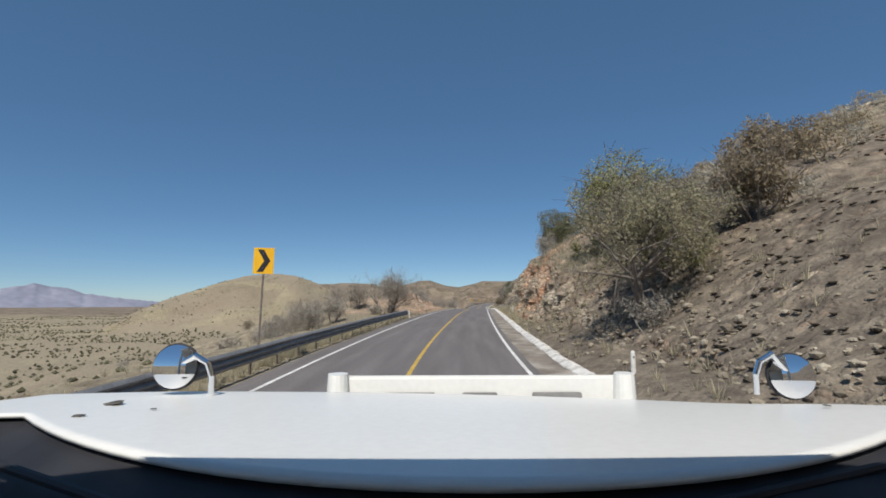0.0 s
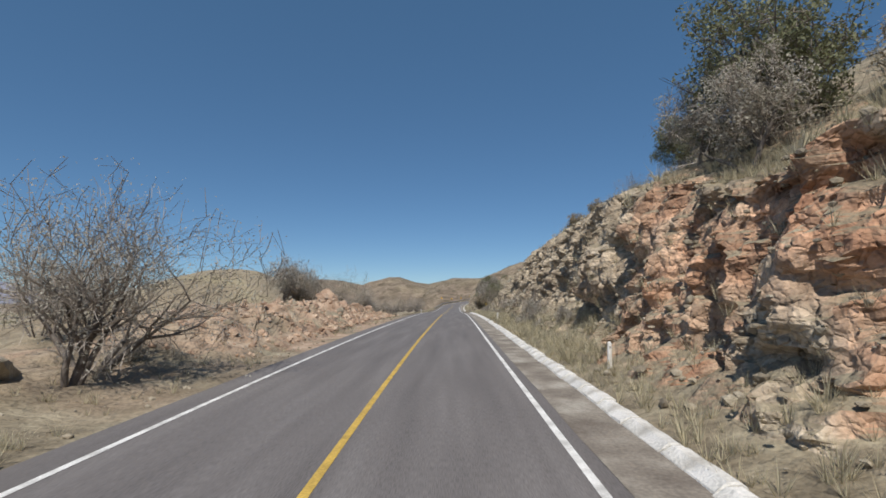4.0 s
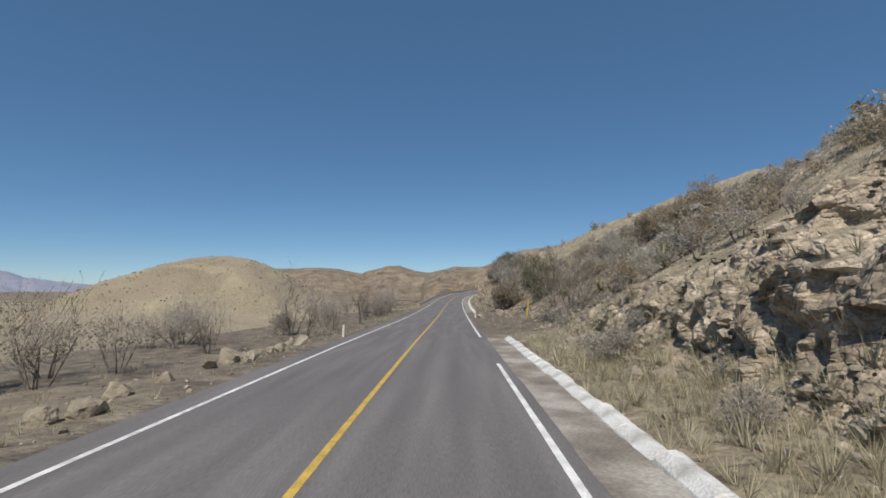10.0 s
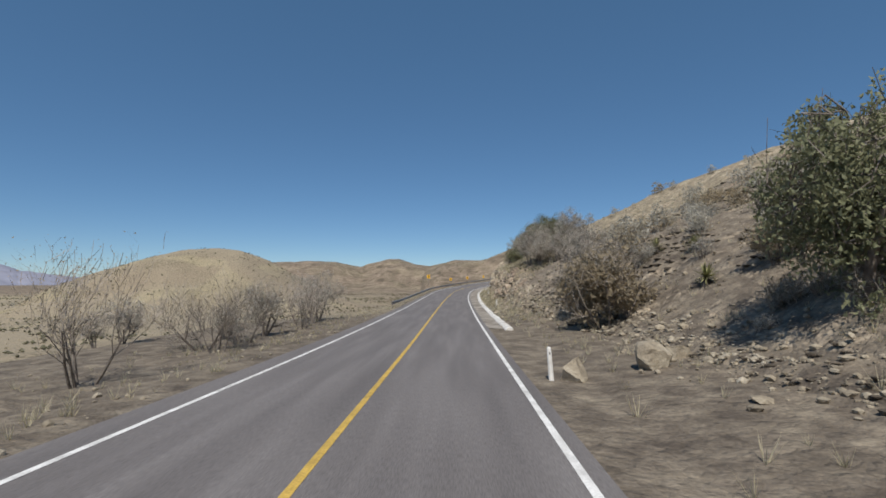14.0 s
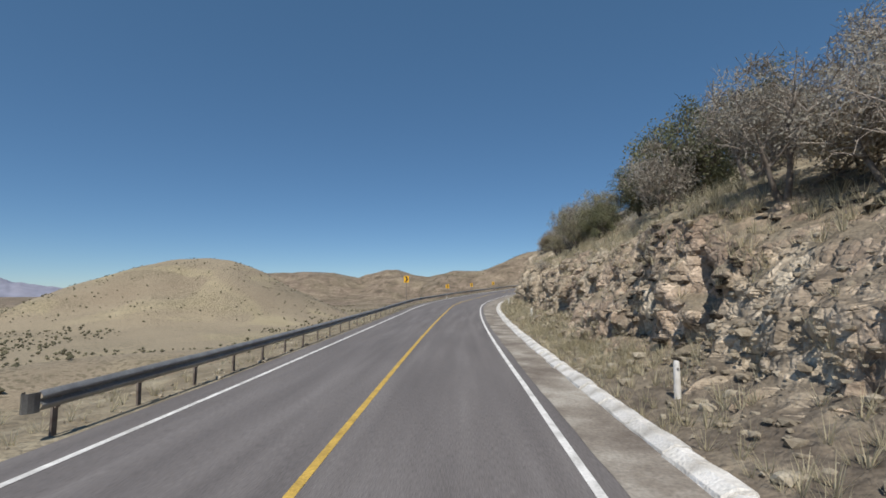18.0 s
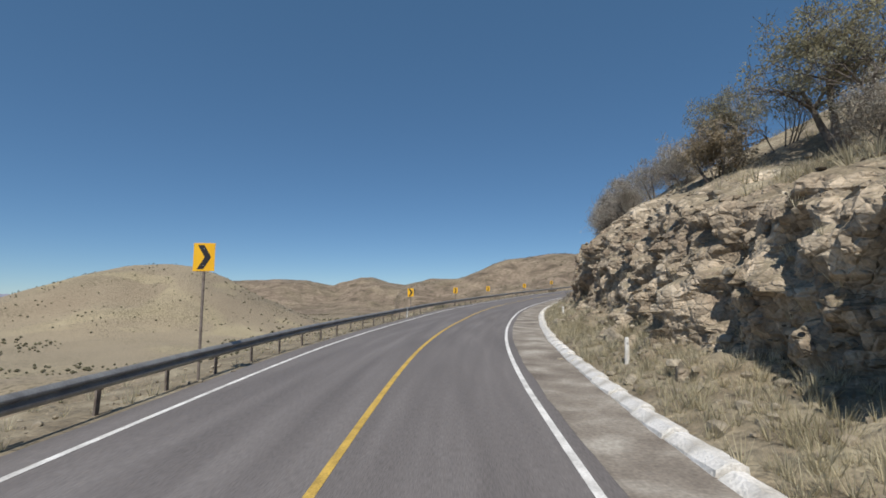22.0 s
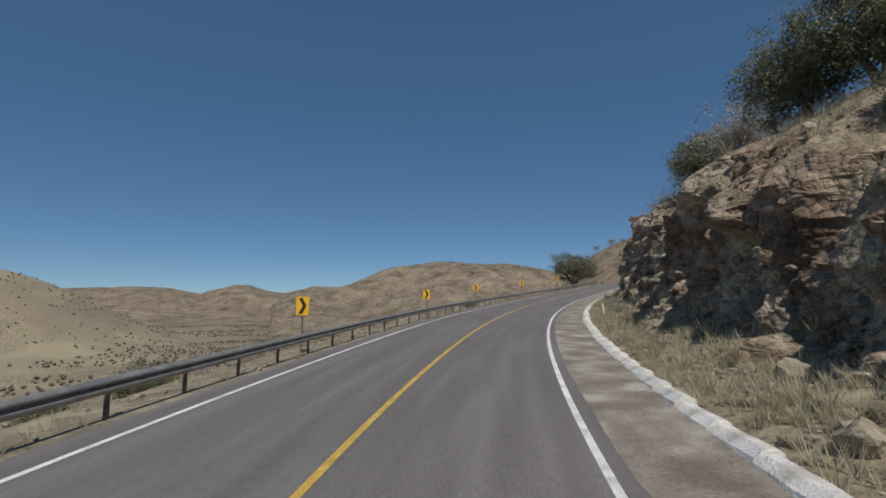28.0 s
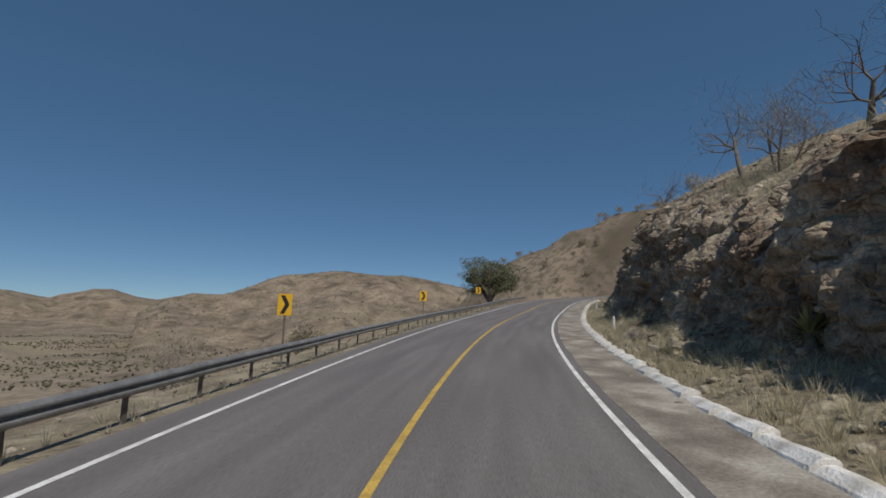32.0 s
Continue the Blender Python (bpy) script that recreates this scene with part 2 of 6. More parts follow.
            link(ranged(ve.outputs["Distance"], 0.0, 0.16, 0.0, 1.0), proud.inputs[0]), link(bare, proud.inputs[1])
            heights.append((proud.outputs[0], 0.16 / size))
    link(col, b.inputs["Base Color"])
    _, b1 = noise_ramp(5.0, 10, ((0, (0, 0, 0)), (1, (1, 1, 1))))
    bp = n.new("ShaderNodeBump")
    bp.inputs["Strength"].default_value, bp.inputs["Distance"].default_value = bump, 0.14
    link(b1, bp.inputs["Height"])
    last = bp
    for src, deep in heights:
        more = n.new("ShaderNodeBump")
        more.inputs["Strength"].default_value, more.inputs["Distance"].default_value = 0.65, deep
        link(src, more.inputs["Height"]), link(last.outputs[0], more.inputs["Normal"])
        last = more
    link(last.outputs[0], b.inputs["Normal"])
    return m


ROCK = ((0.25, (0.20, 0.157, 0.118)), (0.42, (0.325, 0.267, 0.20)), (0.58, (0.42, 0.353, 0.27)), (0.76, (0.53, 0.465, 0.365)))
RED = ((0.25, (0.26, 0.135, 0.085)), (0.5, (0.43, 0.255, 0.165)), (0.75, (0.54, 0.39, 0.28)))
RED_BANK = ((0.25, (0.25, 0.17, 0.12)), (0.5, (0.40, 0.29, 0.21)), (0.75, (0.52, 0.41, 0.32)))
SOIL = ((0.3, (0.165, 0.137, 0.098)), (0.5, (0.245, 0.207, 0.147)), (0.7, (0.345, 0.303, 0.22)))
PINK = ((0.25, (0.23, 0.172, 0.13)), (0.5, (0.35, 0.272, 0.207)), (0.75, (0.48, 0.395, 0.31)))
BROWN = ((0.25, (0.10, 0.07, 0.052)), (0.5, (0.195, 0.142, 0.104)), (0.64, (0.30, 0.235, 0.175)), (0.7, (0.50, 0.43, 0.34)))
M_HILL = terrain_material("rocky_hillside", ROCK, SOIL, ((-100, -90, 26, 34, False, BROWN), (30, 38, 54, 66, False, RED), (186, 196, 212, 224, False, PINK), (250, 275, 900, 950, False, BROWN)), ((-60, -50, 34, 44), (128, 140, 194, 208)), stony=0.3)
M_BANK = terrain_material("roadside_soil", ROCK, SOIL, ((54, 62, 92, 106, True, RED_BANK),), ((104, 118, 190, 204),), stony=0.2)
M_FAR = terrain_material("dry_plain", ((0.3, (0.17, 0.13, 0.095)), (0.7, (0.29, 0.235, 0.17))),
                         ((0.3, (0.245, 0.203, 0.142)), (0.5, (0.31, 0.26, 0.183)), (0.7, (0.385, 0.328, 0.238))), steep=(0.75, 0.95), bump=0.3, scrub=True)
# far range: the blue of distance haze is mixed into the base colour
M_HAZED = material("haze_tinted_rock", ((0.3, (0.19, 0.20, 0.26)), (0.5, (0.235, 0.245, 0.31)), (0.7, (0.28, 0.285, 0.35))), 0.004, 8, 0.95, fine=0.12, fine_scale=0.02)
M_ASPHALT = material("asphalt", ((0.3, (0.138, 0.127, 0.125)), (0.5, (0.165, 0.152, 0.149)), (0.7, (0.198, 0.184, 0.18))), 1.0, 6, 0.85,
                     0.25, 60, fine=0.22, fine_scale=45, stretch=(1.7, 0.12, 1), coord="UV")
M_YELLOW = material("yellow_paint", ((0.3, (0.40, 0.27, 0.07)), (0.6, (0.60, 0.40, 0.09))), 3, 6, 0.7, fine=0.2, fine_scale=30)
M_WHITE = material("white_paint", ((0.3, (0.5, 0.49, 0.47)), (0.6, (0.78, 0.77, 0.75))), 2.5, 8, 0.7, fine=0.15, fine_scale=30)
M_GUTTER = material("dusty_gutter", ((0.32, (0.165, 0.14, 0.118)), (0.5, (0.255, 0.225, 0.19)), (0.66, (0.39, 0.36, 0.315))), 0.9, 9, 0.92, 0.3, 14, fine=0.2, fine_scale=16)
M_KERB = material("painted_concrete", ((0.3, (0.42, 0.39, 0.35)), (0.5, (0.6, 0.58, 0.54)), (0.65, (0.74, 0.72, 0.69))), 1.6, 9, 0.85, 0.4, 18,
                  fine=0.15, random=0.1)
M_STEEL = material("galvanised_steel", ((0.3, (0.24, 0.235, 0.23)), (0.7, (0.37, 0.365, 0.355))), 3, 6, 0.5, metal=0.45, fine=0.12, spec=0.5, random=0.06)
M_POST = material("rusty_post_steel", ((0.35, (0.14, 0.115, 0.10)), (0.65, (0.25, 0.22, 0.2))), 5, 6, 0.75, metal=0.3)
M_SIGN = material("sign_yellow", ((0.3, (0.78, 0.42, 0.02)), (0.7, (0.86, 0.50, 0.03))), 2, 3, 0.45)
M_BLACK = material("sign_black", ((0.3, (0.02, 0.02, 0.025)), (0.7, (0.035, 0.035, 0.04))), 2, 3, 0.5)
M_BARK = material("grey_bark", ((0.3, (0.10, 0.083, 0.07)), (0.6, (0.21, 0.182, 0.158))), 6, 6, 0.95, 0.5, 20)
M_TWIG = material("dry_twigs", ((0.3, (0.21, 0.178, 0.152)), (0.6, (0.36, 0.318, 0.275))), 4, 4, 0.95, random=0.15)
M_LEAF_OLIVE = leaf_like(island(material("olive_leaves", ((0.3, (0.28, 0.26, 0.165)), (0.6, (0.44, 0.41, 0.275))), 0.8, 4, 0.7, random=0.12), 0.09))
M_LEAF_GREY = leaf_like(island(material("grey_green_leaves", ((0.3, (0.37, 0.345, 0.29)), (0.6, (0.53, 0.50, 0.43))), 0.8, 4, 0.8, random=0.15), 0.09))
M_LEAF_DARK = leaf_like(island(material("dark_green_leaves", ((0.3, (0.12, 0.13, 0.07)), (0.6, (0.22, 0.225, 0.13))), 0.8, 4, 0.65, random=0.15), 0.09), 0.25)
M_LEAF_BROWN = leaf_like(island(material("brown_leaves", ((0.3, (0.29, 0.24, 0.16)), (0.6, (0.44, 0.37, 0.26))), 0.8, 4, 0.8, random=0.12), 0.09))
M_LEAF_YELLOW = leaf_like(island(material("yellow_green_leaves", ((0.3, (0.29, 0.305, 0.125)), (0.6, (0.43, 0.43, 0.20))), 0.8, 4, 0.7), 0.3))
M_GRASS = leaf_like(island(material("straw_grass", ((0.3, (0.40, 0.355, 0.235)), (0.6, (0.57, 0.515, 0.37))), 0.5, 4, 0.85), 0.3))
M_STONE = island(material("loose_stone", ((0.3, (0.19, 0.16, 0.12)), (0.5, (0.29, 0.25, 0.19)), (0.7, (0.41, 0.365, 0.29))), 1.2, 8, 0.9, 0.5, 9, fine=0.15), 0.25)
M_REDSTONE = island(material("red_stone", ((0.3, (0.26, 0.168, 0.118)), (0.5, (0.41, 0.29, 0.21)), (0.7, (0.53, 0.42, 0.325))), 1.2, 8, 0.9, 0.5, 9, fine=0.15), 0.2)
M_SCRUB = island(material("far_scrub", ((0.3, (0.07, 0.068, 0.04)), (0.6, (0.13, 0.12, 0.075))), 0.05, 3, 0.9), 0.35)
M_ASH = island(material("burnt_tuft", ((0.3, (0.045, 0.037, 0.03)), (0.6, (0.11, 0.09, 0.068))), 6, 5, 0.95, 0.6, 25), 0.4)
M_AGAVE = island(material("yucca_leaf", ((0.3, (0.16, 0.17, 0.07)), (0.6, (0.3, 0.29, 0.14))), 3, 3, 0.6), 0.25)
M_MARKER = material("marker_white", ((0.3, (0.62, 0.60, 0.56)), (0.7, (0.8, 0.79, 0.76))), 4, 4, 0.6)
M_YPOST = material("marker_yellow", ((0.3, (0.6, 0.42, 0.03)), (0.7, (0.8, 0.58, 0.06))), 4, 4, 0.5)


# ---- numeric noise ----
def hashed(*ks):
    h = np.zeros(np.broadcast(*ks).shape, np.uint64)
    for i, k in enumerate(ks):
        h = (h ^ (k.astype(np.int64).astype(np.uint64) * np.uint64((0x9E3779B97F4A7C15, 0xC2B2AE3D27D4EB4F, 0x165667B19E3779F9, 0xD6E8FEB86659FD93)[i])))
        h = (h ^ (h >> np.uint64(29))) * np.uint64(0xBF58476D1CE4E5B9)
        h = h ^ (h >> np.uint64(32))
    return (h & np.uint64(0xFFFFFF)).astype(float) / float(0xFFFFFF)


def value_noise(x, y, seed=0):
    x, y = np.asarray(x, float), np.asarray(y, float)
    xi, yi = np.floor(x), np.floor(y)
    u, v = x - xi, y - yi
    u, v = u * u * (3 - 2 * u), v * v * (3 - 2 * v)
    sd = np.full_like(xi, seed)
    a, b = hashed(xi, yi, sd), hashed(xi + 1, yi, sd)
    c, d = hashed(xi, yi + 1, sd), hashed(xi + 1, yi + 1, sd)
    return (a + (b - a) * u) * (1 - v) + (c + (d - c) * u) * v - 0.5


def fbm(x, y, octaves=5, seed=0, gain=0.5):
    out, amp = 0, 1.0
    for i in range(octaves):
        out = out + amp * value_noise(x * 2 ** i, y * 2 ** i, seed + 17 * i)
        amp *= gain
    return out


def facets(x, y, seed=0, hard=11.0):
    """Lumps of broken rock: each cell is a tilted plane at its own depth, running into its neighbours over a short slope."""
    x, y = np.asarray(x, float), np.asarray(y, float)
    xi, yi = np.floor(x), np.floor(y)
    total, out = np.full(x.shape, 1e-9), np.zeros(x.shape)
    for dx in (-1, 0, 1):
        for dy in (-1, 0, 1):
            cx, cy = xi + dx, yi + dy
            s0 = np.full_like(cx, seed)
            px, py = x - cx - hashed(cx, cy, s0), y - cy - hashed(cx, cy, s0 + 1)
            w = np.exp(-hard * (px * px + py * py))
            total += w
            out += w * (hashed(cx, cy, s0 + 2) - 0.5 + px * (hashed(cx, cy, s0 + 3) - 0.5) * 1.5 + py * (hashed(cx, cy, s0 + 4) - 0.5) * 1.5)
    return out / total


# ---- the road's line ----
ROAD = ((-2.80, -39.90, -0.68), (-2.10, -20.00, -0.38), (-1.40, 0.00, 0.00), (-0.70, 20.80, 0.38), (0.70, 41.90, 0.71), (2.40, 63.30, 0.92),
        (4.30, 84.80, 0.97), (6.20, 106.60, 0.84), (8.00, 128.60, 0.49), (9.80, 150.00, 0.04), (11.60, 171.00, -0.32), (13.40, 192.00, -0.46),
        (15.40, 212.90, -0.38), (17.71, 232.73, -0.10), (20.51, 251.15, 0.40), (24.81, 268.07, 0.86), (30.36, 283.90, 1.48), (38.04, 298.89, 2.28),
        (47.21, 313.19, 3.23), (57.44, 326.23, 4.20), (68.76, 338.45, 5.30), (80.99, 349.61, 6.56), (93.95, 359.94, 8.12), (109.07, 369.39, 9.62),
        (125.33, 377.17, 10.91), (142.33, 383.08, 12.12), (159.88, 387.00, 13.12))


def road_curve():
    k = np.array(ROAD)
    pts = []
    for i in range(1, len(k) - 2):
        for u in np.linspace(0, 1, 40, endpoint=False):
            a, b, c, d = k[i - 1], k[i], k[i + 1], k[i + 2]
            pts.append(0.5 * (2 * b + (c - a) * u + (2 * a - 5 * b + 4 * c - d) * u * u + (3 * b - a - 3 * c + d) * u ** 3))
    pts = np.array(pts)
    s = np.r_[0, np.cumsum(np.linalg.norm(np.diff(pts, axis=0), axis=1))]
    return pts, s - s[np.argmin(np.abs(pts[:, 1]))]


LINE, LINE_S = road_curve()
S0, S1 = float(LINE_S[0]), float(LINE_S[-1])


def on_road(s, l, h=0.0):
    """World places at s metres along the centre line, l metres to its right, h above it."""
    want = np.asarray(s, float)
    s = np.clip(want, S0 + 1, S1 - 1)
    c = np.stack([np.interp(s, LINE_S, LINE[:, i]) for i in range(3)], -1)
    a = np.stack([np.interp(s - 0.8, LINE_S, LINE[:, i]) for i in (0, 1)], -1)
    b = np.stack([np.interp(s + 0.8, LINE_S, LINE[:, i]) for i in (0, 1)], -1)
    d = b - a
    d = d / np.linalg.norm(d, axis=-1, keepdims=True)
    c[..., :2] += d * (want - s)[..., None]
    out = c.copy()
    out[..., 0] = c[..., 0] + d[..., 1] * l
    out[..., 1] = c[..., 1] - d[..., 0] * l
    out[..., 2] = c[..., 2] + h
    return out


def heading(s):
    a, b = on_road(s - 0.8, 0.0), on_road(s + 0.8, 0.0)
    return math.degrees(math.atan2(-(b[0] - a[0]), b[1] - a[1]))


def mesh_from(name, v, f, mat, smooth=False, uv=None):
    """A mesh from arrays of vertices and of equal-sided faces."""
    v, f = np.asarray(v, np.float32), np.asarray(f, np.int32)
    me = bpy.data.meshes.new(name)
    n = f.shape[1]
    me.vertices.add(len(v)), me.loops.add(f.size), me.polygons.add(len(f))
    me.vertices.foreach_set("co", v.ravel())
    me.loops.foreach_set("vertex_index", f.ravel())
    me.polygons.foreach_set("loop_start", np.arange(0, f.size, n, dtype=np.int32))
    me.polygons.foreach_set("loop_total", np.full(len(f), n, np.int32))
    me.polygons.foreach_set("use_smooth", np.full(len(f), smooth))
    if uv is not None:
        me.uv_layers.new(name="UVMap").data.foreach_set("uv", np.asarray(uv, np.float32)[f.ravel()].ravel())
    me.update(calc_edges=True)
    me.materials.append(mat)
    return me


def grid_faces(a, b):
    i = np.arange(a - 1)[:, None] * b + np.arange(b - 1)[None, :]
    return np.stack([i, i + b, i + b + 1, i + 1], -1).reshape(-1, 4)


def part(name, bm_or_mesh, mat, parent, label=""):
    """One mesh object under a thing or part."""
    if isinstance(bm_or_mesh, bpy.types.Mesh):
        me = bm_or_mesh
    else:
        me = bpy.data.meshes.new(name)
        bm_or_mesh.to_mesh(me)
        bm_or_mesh.free()
        me.materials.append(mat)
    ob = new(name, me)
    ob.parent = parent
    if label:
        ob["label"] = label
    return ob


def box(bm, x0, x1, y0, y1, z0, z1, bevel=0.0):
    """A box, bevelled where wanted, added to bm."""
    r = bmesh.ops.create_cube(bm, size=1.0, matrix=Matrix.LocRotScale(((x0 + x1) / 2, (y0 + y1) / 2, (z0 + z1) / 2), None, (x1 - x0, y1 - y0, z1 - z0)))
    if bevel:
        es = list({e for v in r["verts"] for e in v.link_edges})
        bmesh.ops.bevel(bm, geom=es, offset=bevel, segments=2, affect="EDGES")
    return bm


# ---- road ----
def bend_right(s):
    """How much wider the lane on the inside of the bend is."""
    return np.interp(s, (205, 235, 245, 290), (0.0, -0.28, -0.28, 0.11))


def bend_left(s):
    """How much wider the lane on the outside of the bend is."""
    return np.interp(s, (205, 240), (0.0, 0.32))


def strip(name, s_from, s_to, step, ls, hs, mat, smooth=False):
    s = np.arange(s_from, s_to + step * 0.5, step)
    ls, hs = np.asarray(ls, float), np.asarray(hs, float)
    wider = np.where(np.tile(ls, len(s)) > 3, bend_right(np.repeat(s, len(ls))), 0) - np.where(np.tile(ls, len(s)) < -3, bend_left(np.repeat(s, len(ls))), 0)
    v = on_road(np.repeat(s, len(ls)), np.tile(ls, len(s)) + wider, np.tile(hs, len(s)))
    uv = np.stack([np.tile(ls, len(s)), np.repeat(s, len(ls))], -1)
    return mesh_from(name, v, grid_faces(len(s), len(ls))[:, ::-1], mat, smooth, uv)


road = new("road", strip("road", -60.0, S1 + 4, 1.0, (-4.35, -3.6, -1.8, 0, 1.8, 3.5, 3.82), (-0.05, -0.03, -0.01, 0.0, -0.01, -0.03, -0.04), M_ASPHALT))
tagged(road, "worn grey two-lane asphalt road with painted lines", "road", kind="structure")
part("centre_line", strip("centre_line", -60.0, S1 + 4, 1.0, (-0.065, 0.065), (0.005, 0.005), M_YELLOW), None, road, "solid yellow centre line")
part("edge_line", strip("edge_line", -60.0, S1 + 4, 1.0, (-3.6, -3.47), (-0.024, -0.022), M_WHITE), None, road, "white edge line")
for a, b in ((-60.0, 124.0), (135.0, S1 + 4)):
    part("edge_line", strip("edge_line", a, b, 1.0, (3.42, 3.55), (-0.023, -0.025), M_WHITE), None, road, "white edge line")


# ---- land beside the road ----
def table(rows):
    a = np.array(rows, float)
    return lambda s, i: np.interp(s, a[:, 0], a[:, i])


# s, foot of the cut, height of the cut, width of its face, slope above, roughness of the rock
RIGHT = table(((-40, 6.5, 1.0, 3.0, 0.52, 0.15), (22, 6.3, 1.4, 3.0, 0.52, 0.2), (30, 6.0, 3.4, 2.2, 0.55, 0.6), (38, 6.0, 5.0, 2.2, 0.5, 0.9), (56, 6.2, 5.8, 2.4, 0.5, 0.9),
               (66, 7.0, 7.4, 3.4, 0.5, 1.0), (80, 8.2, 9.2, 4.2, 0.52, 1.1), (92, 8.4, 8.6, 4.2, 0.5, 1.1), (108, 7.8, 5.7, 3.0, 0.50, 1.0), (120, 7.6, 4.2, 2.8, 0.60, 0.9), (131, 7.4, 2.0, 2.4, 0.66, 0.5),
               (140, 8.0, 0.9, 2.6, 0.64, 0.2), (160, 7.8, 0.9, 2.6, 0.59, 0.2), (176, 7.5, 1.0, 2.6, 0.53, 0.2), (186, 6.2, 1.8, 2.6, 0.44, 0.3), (200, 6.0, 3.2, 2.4, 0.42, 0.5), (215, 6.0, 4.0, 2.2, 0.42, 0.6),
               (232, 6.5, 5.0, 2.6, 0.45, 0.9), (250, 6.9, 5.8, 3.2, 0.48, 1.0), (268, 7.2, 6.1, 3.4, 0.46, 1.0), (285, 7.4, 6.6, 3.6, 0.44, 1.0), (300, 7.4, 5.6, 3.4, 0.42, 1.0), (310, 7.4, 4.9, 3.4, 0.43, 1.0), (319, 7.4, 6.2, 3.6, 0.44, 1.0), (330, 7.4, 6.9, 3.6, 0.44, 1.0), (345, 7.4, 6.8, 3.6, 0.44, 1.0), (420, 7.6, 5.5, 3.4, 0.46, 0.9)))
# s, height of the bank, its crest, slope beyond
LEFT = table(((-40, -0.2, -9.0, 0.45, 0), (44, -0.2, -9.0, 0.45, 1), (58, 0.6, -9.0, 0.4, 8), (66, 1.5, -9.5, 0.35, 10), (84, 1.7, -10.0, 0.3, 12), (96, 1.1, -9.5, 0.3, 12), (106, 0.1, -9.0, 0.3, 10), (120, -0.3, -9.0, 0.3, 9),
              (190, -0.4, -9.0, 0.3, 8), (205, -0.3, -7.0, 0.42, 0), (420, -0.3, -7.0, 0.45, 0)))


def kerb_line(s):
    return np.interp(s, (-40, 130, 180, 215, 240, 262, 290, 420), (4.75, 4.75, 4.75, 4.75, 4.75, 5.25, 5.5, 5.55))


class Land:
    """A strip of land along the road, kept as a grid so that things can be set on it."""

    def __init__(self, s, us, places):
        self.s, self.us, self.places = s, us, places

    def at(self, s, u):
        i = int(np.clip(np.searchsorted(self.s, s), 0, len(self.s) - 1))
        row = self.us[i]
        j = int(np.argmin(np.abs(row - u)))
        return Vector(self.places[i, j])


def right_land():
    s = np.concatenate([np.arange(-52.0, 4.0, 0.6), np.arange(4.0, 345.0, 0.16), np.arange(345.0, S1 + 2, 0.3)])
    n = len(s)
    q = np.linspace(0, 1, 150)
    foot, cut, wide, slope, rough = (RIGHT(s, i)[:, None] for i in range(1, 6))
    foot = foot + 0.9 * fbm(s / 6, s * 0, 3, 3)[:, None]
    cut = cut * (1 + 0.35 * fbm(s / 9, s * 0 + 4, 3, 5)[:, None])
    verge, face, far = (q < 0.16), (q >= 0.16) & (q < 0.60), (q >= 0.60)
    l, h = np.zeros((n, len(q))), np.zeros((n, len(q)))
    a = q[verge] / 0.16
    l[:, verge] = 3.7 + (foot - 3.7) * a
    beyond = kerb_line(s)[:, None] + 0.4
    h[:, verge] = -0.085 + 0.305 * np.clip((l[:, verge] - beyond) / np.maximum(foot - beyond, 0.3), 0, 1)
    b = (q[face] - 0.16) / 0.44
    sheer = np.interp(s, (60, 70, 100, 112, 220, 230, 262, 280), (0, 0.6, 0.6, 0, 0, 0.75, 0.6, 0.75))[:, None]
    soft_face = 0.55 * b + 0.45 * b ** 3 + 0.35 * np.clip(b * 4, 0, 1) * (1 - b)
    wall_face = np.interp(b, (0, 0.15, 0.3, 0.88, 1), (0, 0.46, 0.54, 0.70, 1))
    l[:, face] = foot + wide * (soft_face + (wall_face - soft_face) * sheer)
    h[:, face] = 0.22 + (cut - 0.22) * (0.75 * b + 0.25 * b ** 2)
    c = (q[far] - 0.60) / 0.40
    l[:, far] = foot + wide + 75 * c ** 2.2 + 1.2 * c
    x = l[:, far] - foot - wide
    h[:, far] = cut + slope * x * (1 - 0.002 * x)
    ss = np.repeat(s[:, None], len(q), 1)
    base = l.copy()
    # broken rock on the face, rubble and clods above
    on_face = np.clip(np.minimum((q - 0.15) / 0.05, (0.72 - q) / 0.12), 0, 1)[None, :] * rough
    away = np.clip((q - 0.13) / 0.1, 0.05, 1)[None, :]
    wob = 0.5 * fbm(ss / 1.6, h / 1.6, 3, 61)
    crag = 1.5 * facets(ss / 2.6 + wob, h / 2.6 + wob, 11) + 0.8 * facets(ss / 1.05 + wob, h / 1.2 - wob, 23) + 0.7 * facets(ss / 0.5 + wob, h / 0.55 - wob, 37, 18)
    crag = crag + 1.3 * fbm(ss / 3.0, h / 3.0, 6, 39, 0.62)
    l = l - on_face * crag * 0.62
    h = h + on_face * (0.2 * facets(ss / 1.2, h / 0.9, 41) + 0.1 * facets(ss / 0.5, h / 0.4, 43))
    grow = np.clip((q - 0.55) / 0.2, 0, 1)[None, :]
    h = h + away * 0.12 * fbm(ss / 1.1, base / 1.1, 4, 51) + grow * (2.0 * fbm(ss / 14, base / 14, 3, 71) + 0.2 * facets(ss / 1.8, base / 1.5, 81) + 0.15 * facets(ss / 0.8, base / 0.9, 83))
    # the hill's far side falls back to the plain
    end_l, end_h = l[:, -1:], h[:, -1:]
    l = np.concatenate([l, end_l + 14, end_l + 34, end_l + 60], 1)
    h = np.concatenate([h, end_h - 2, end_h * 0.4, end_h * 0 - 75], 1)
    base = np.concatenate([base, end_l + 14, end_l + 34, end_l + 60], 1)
    ss = np.repeat(s[:, None], len(q) + 3, 1)
    places = on_road(ss, l, h)
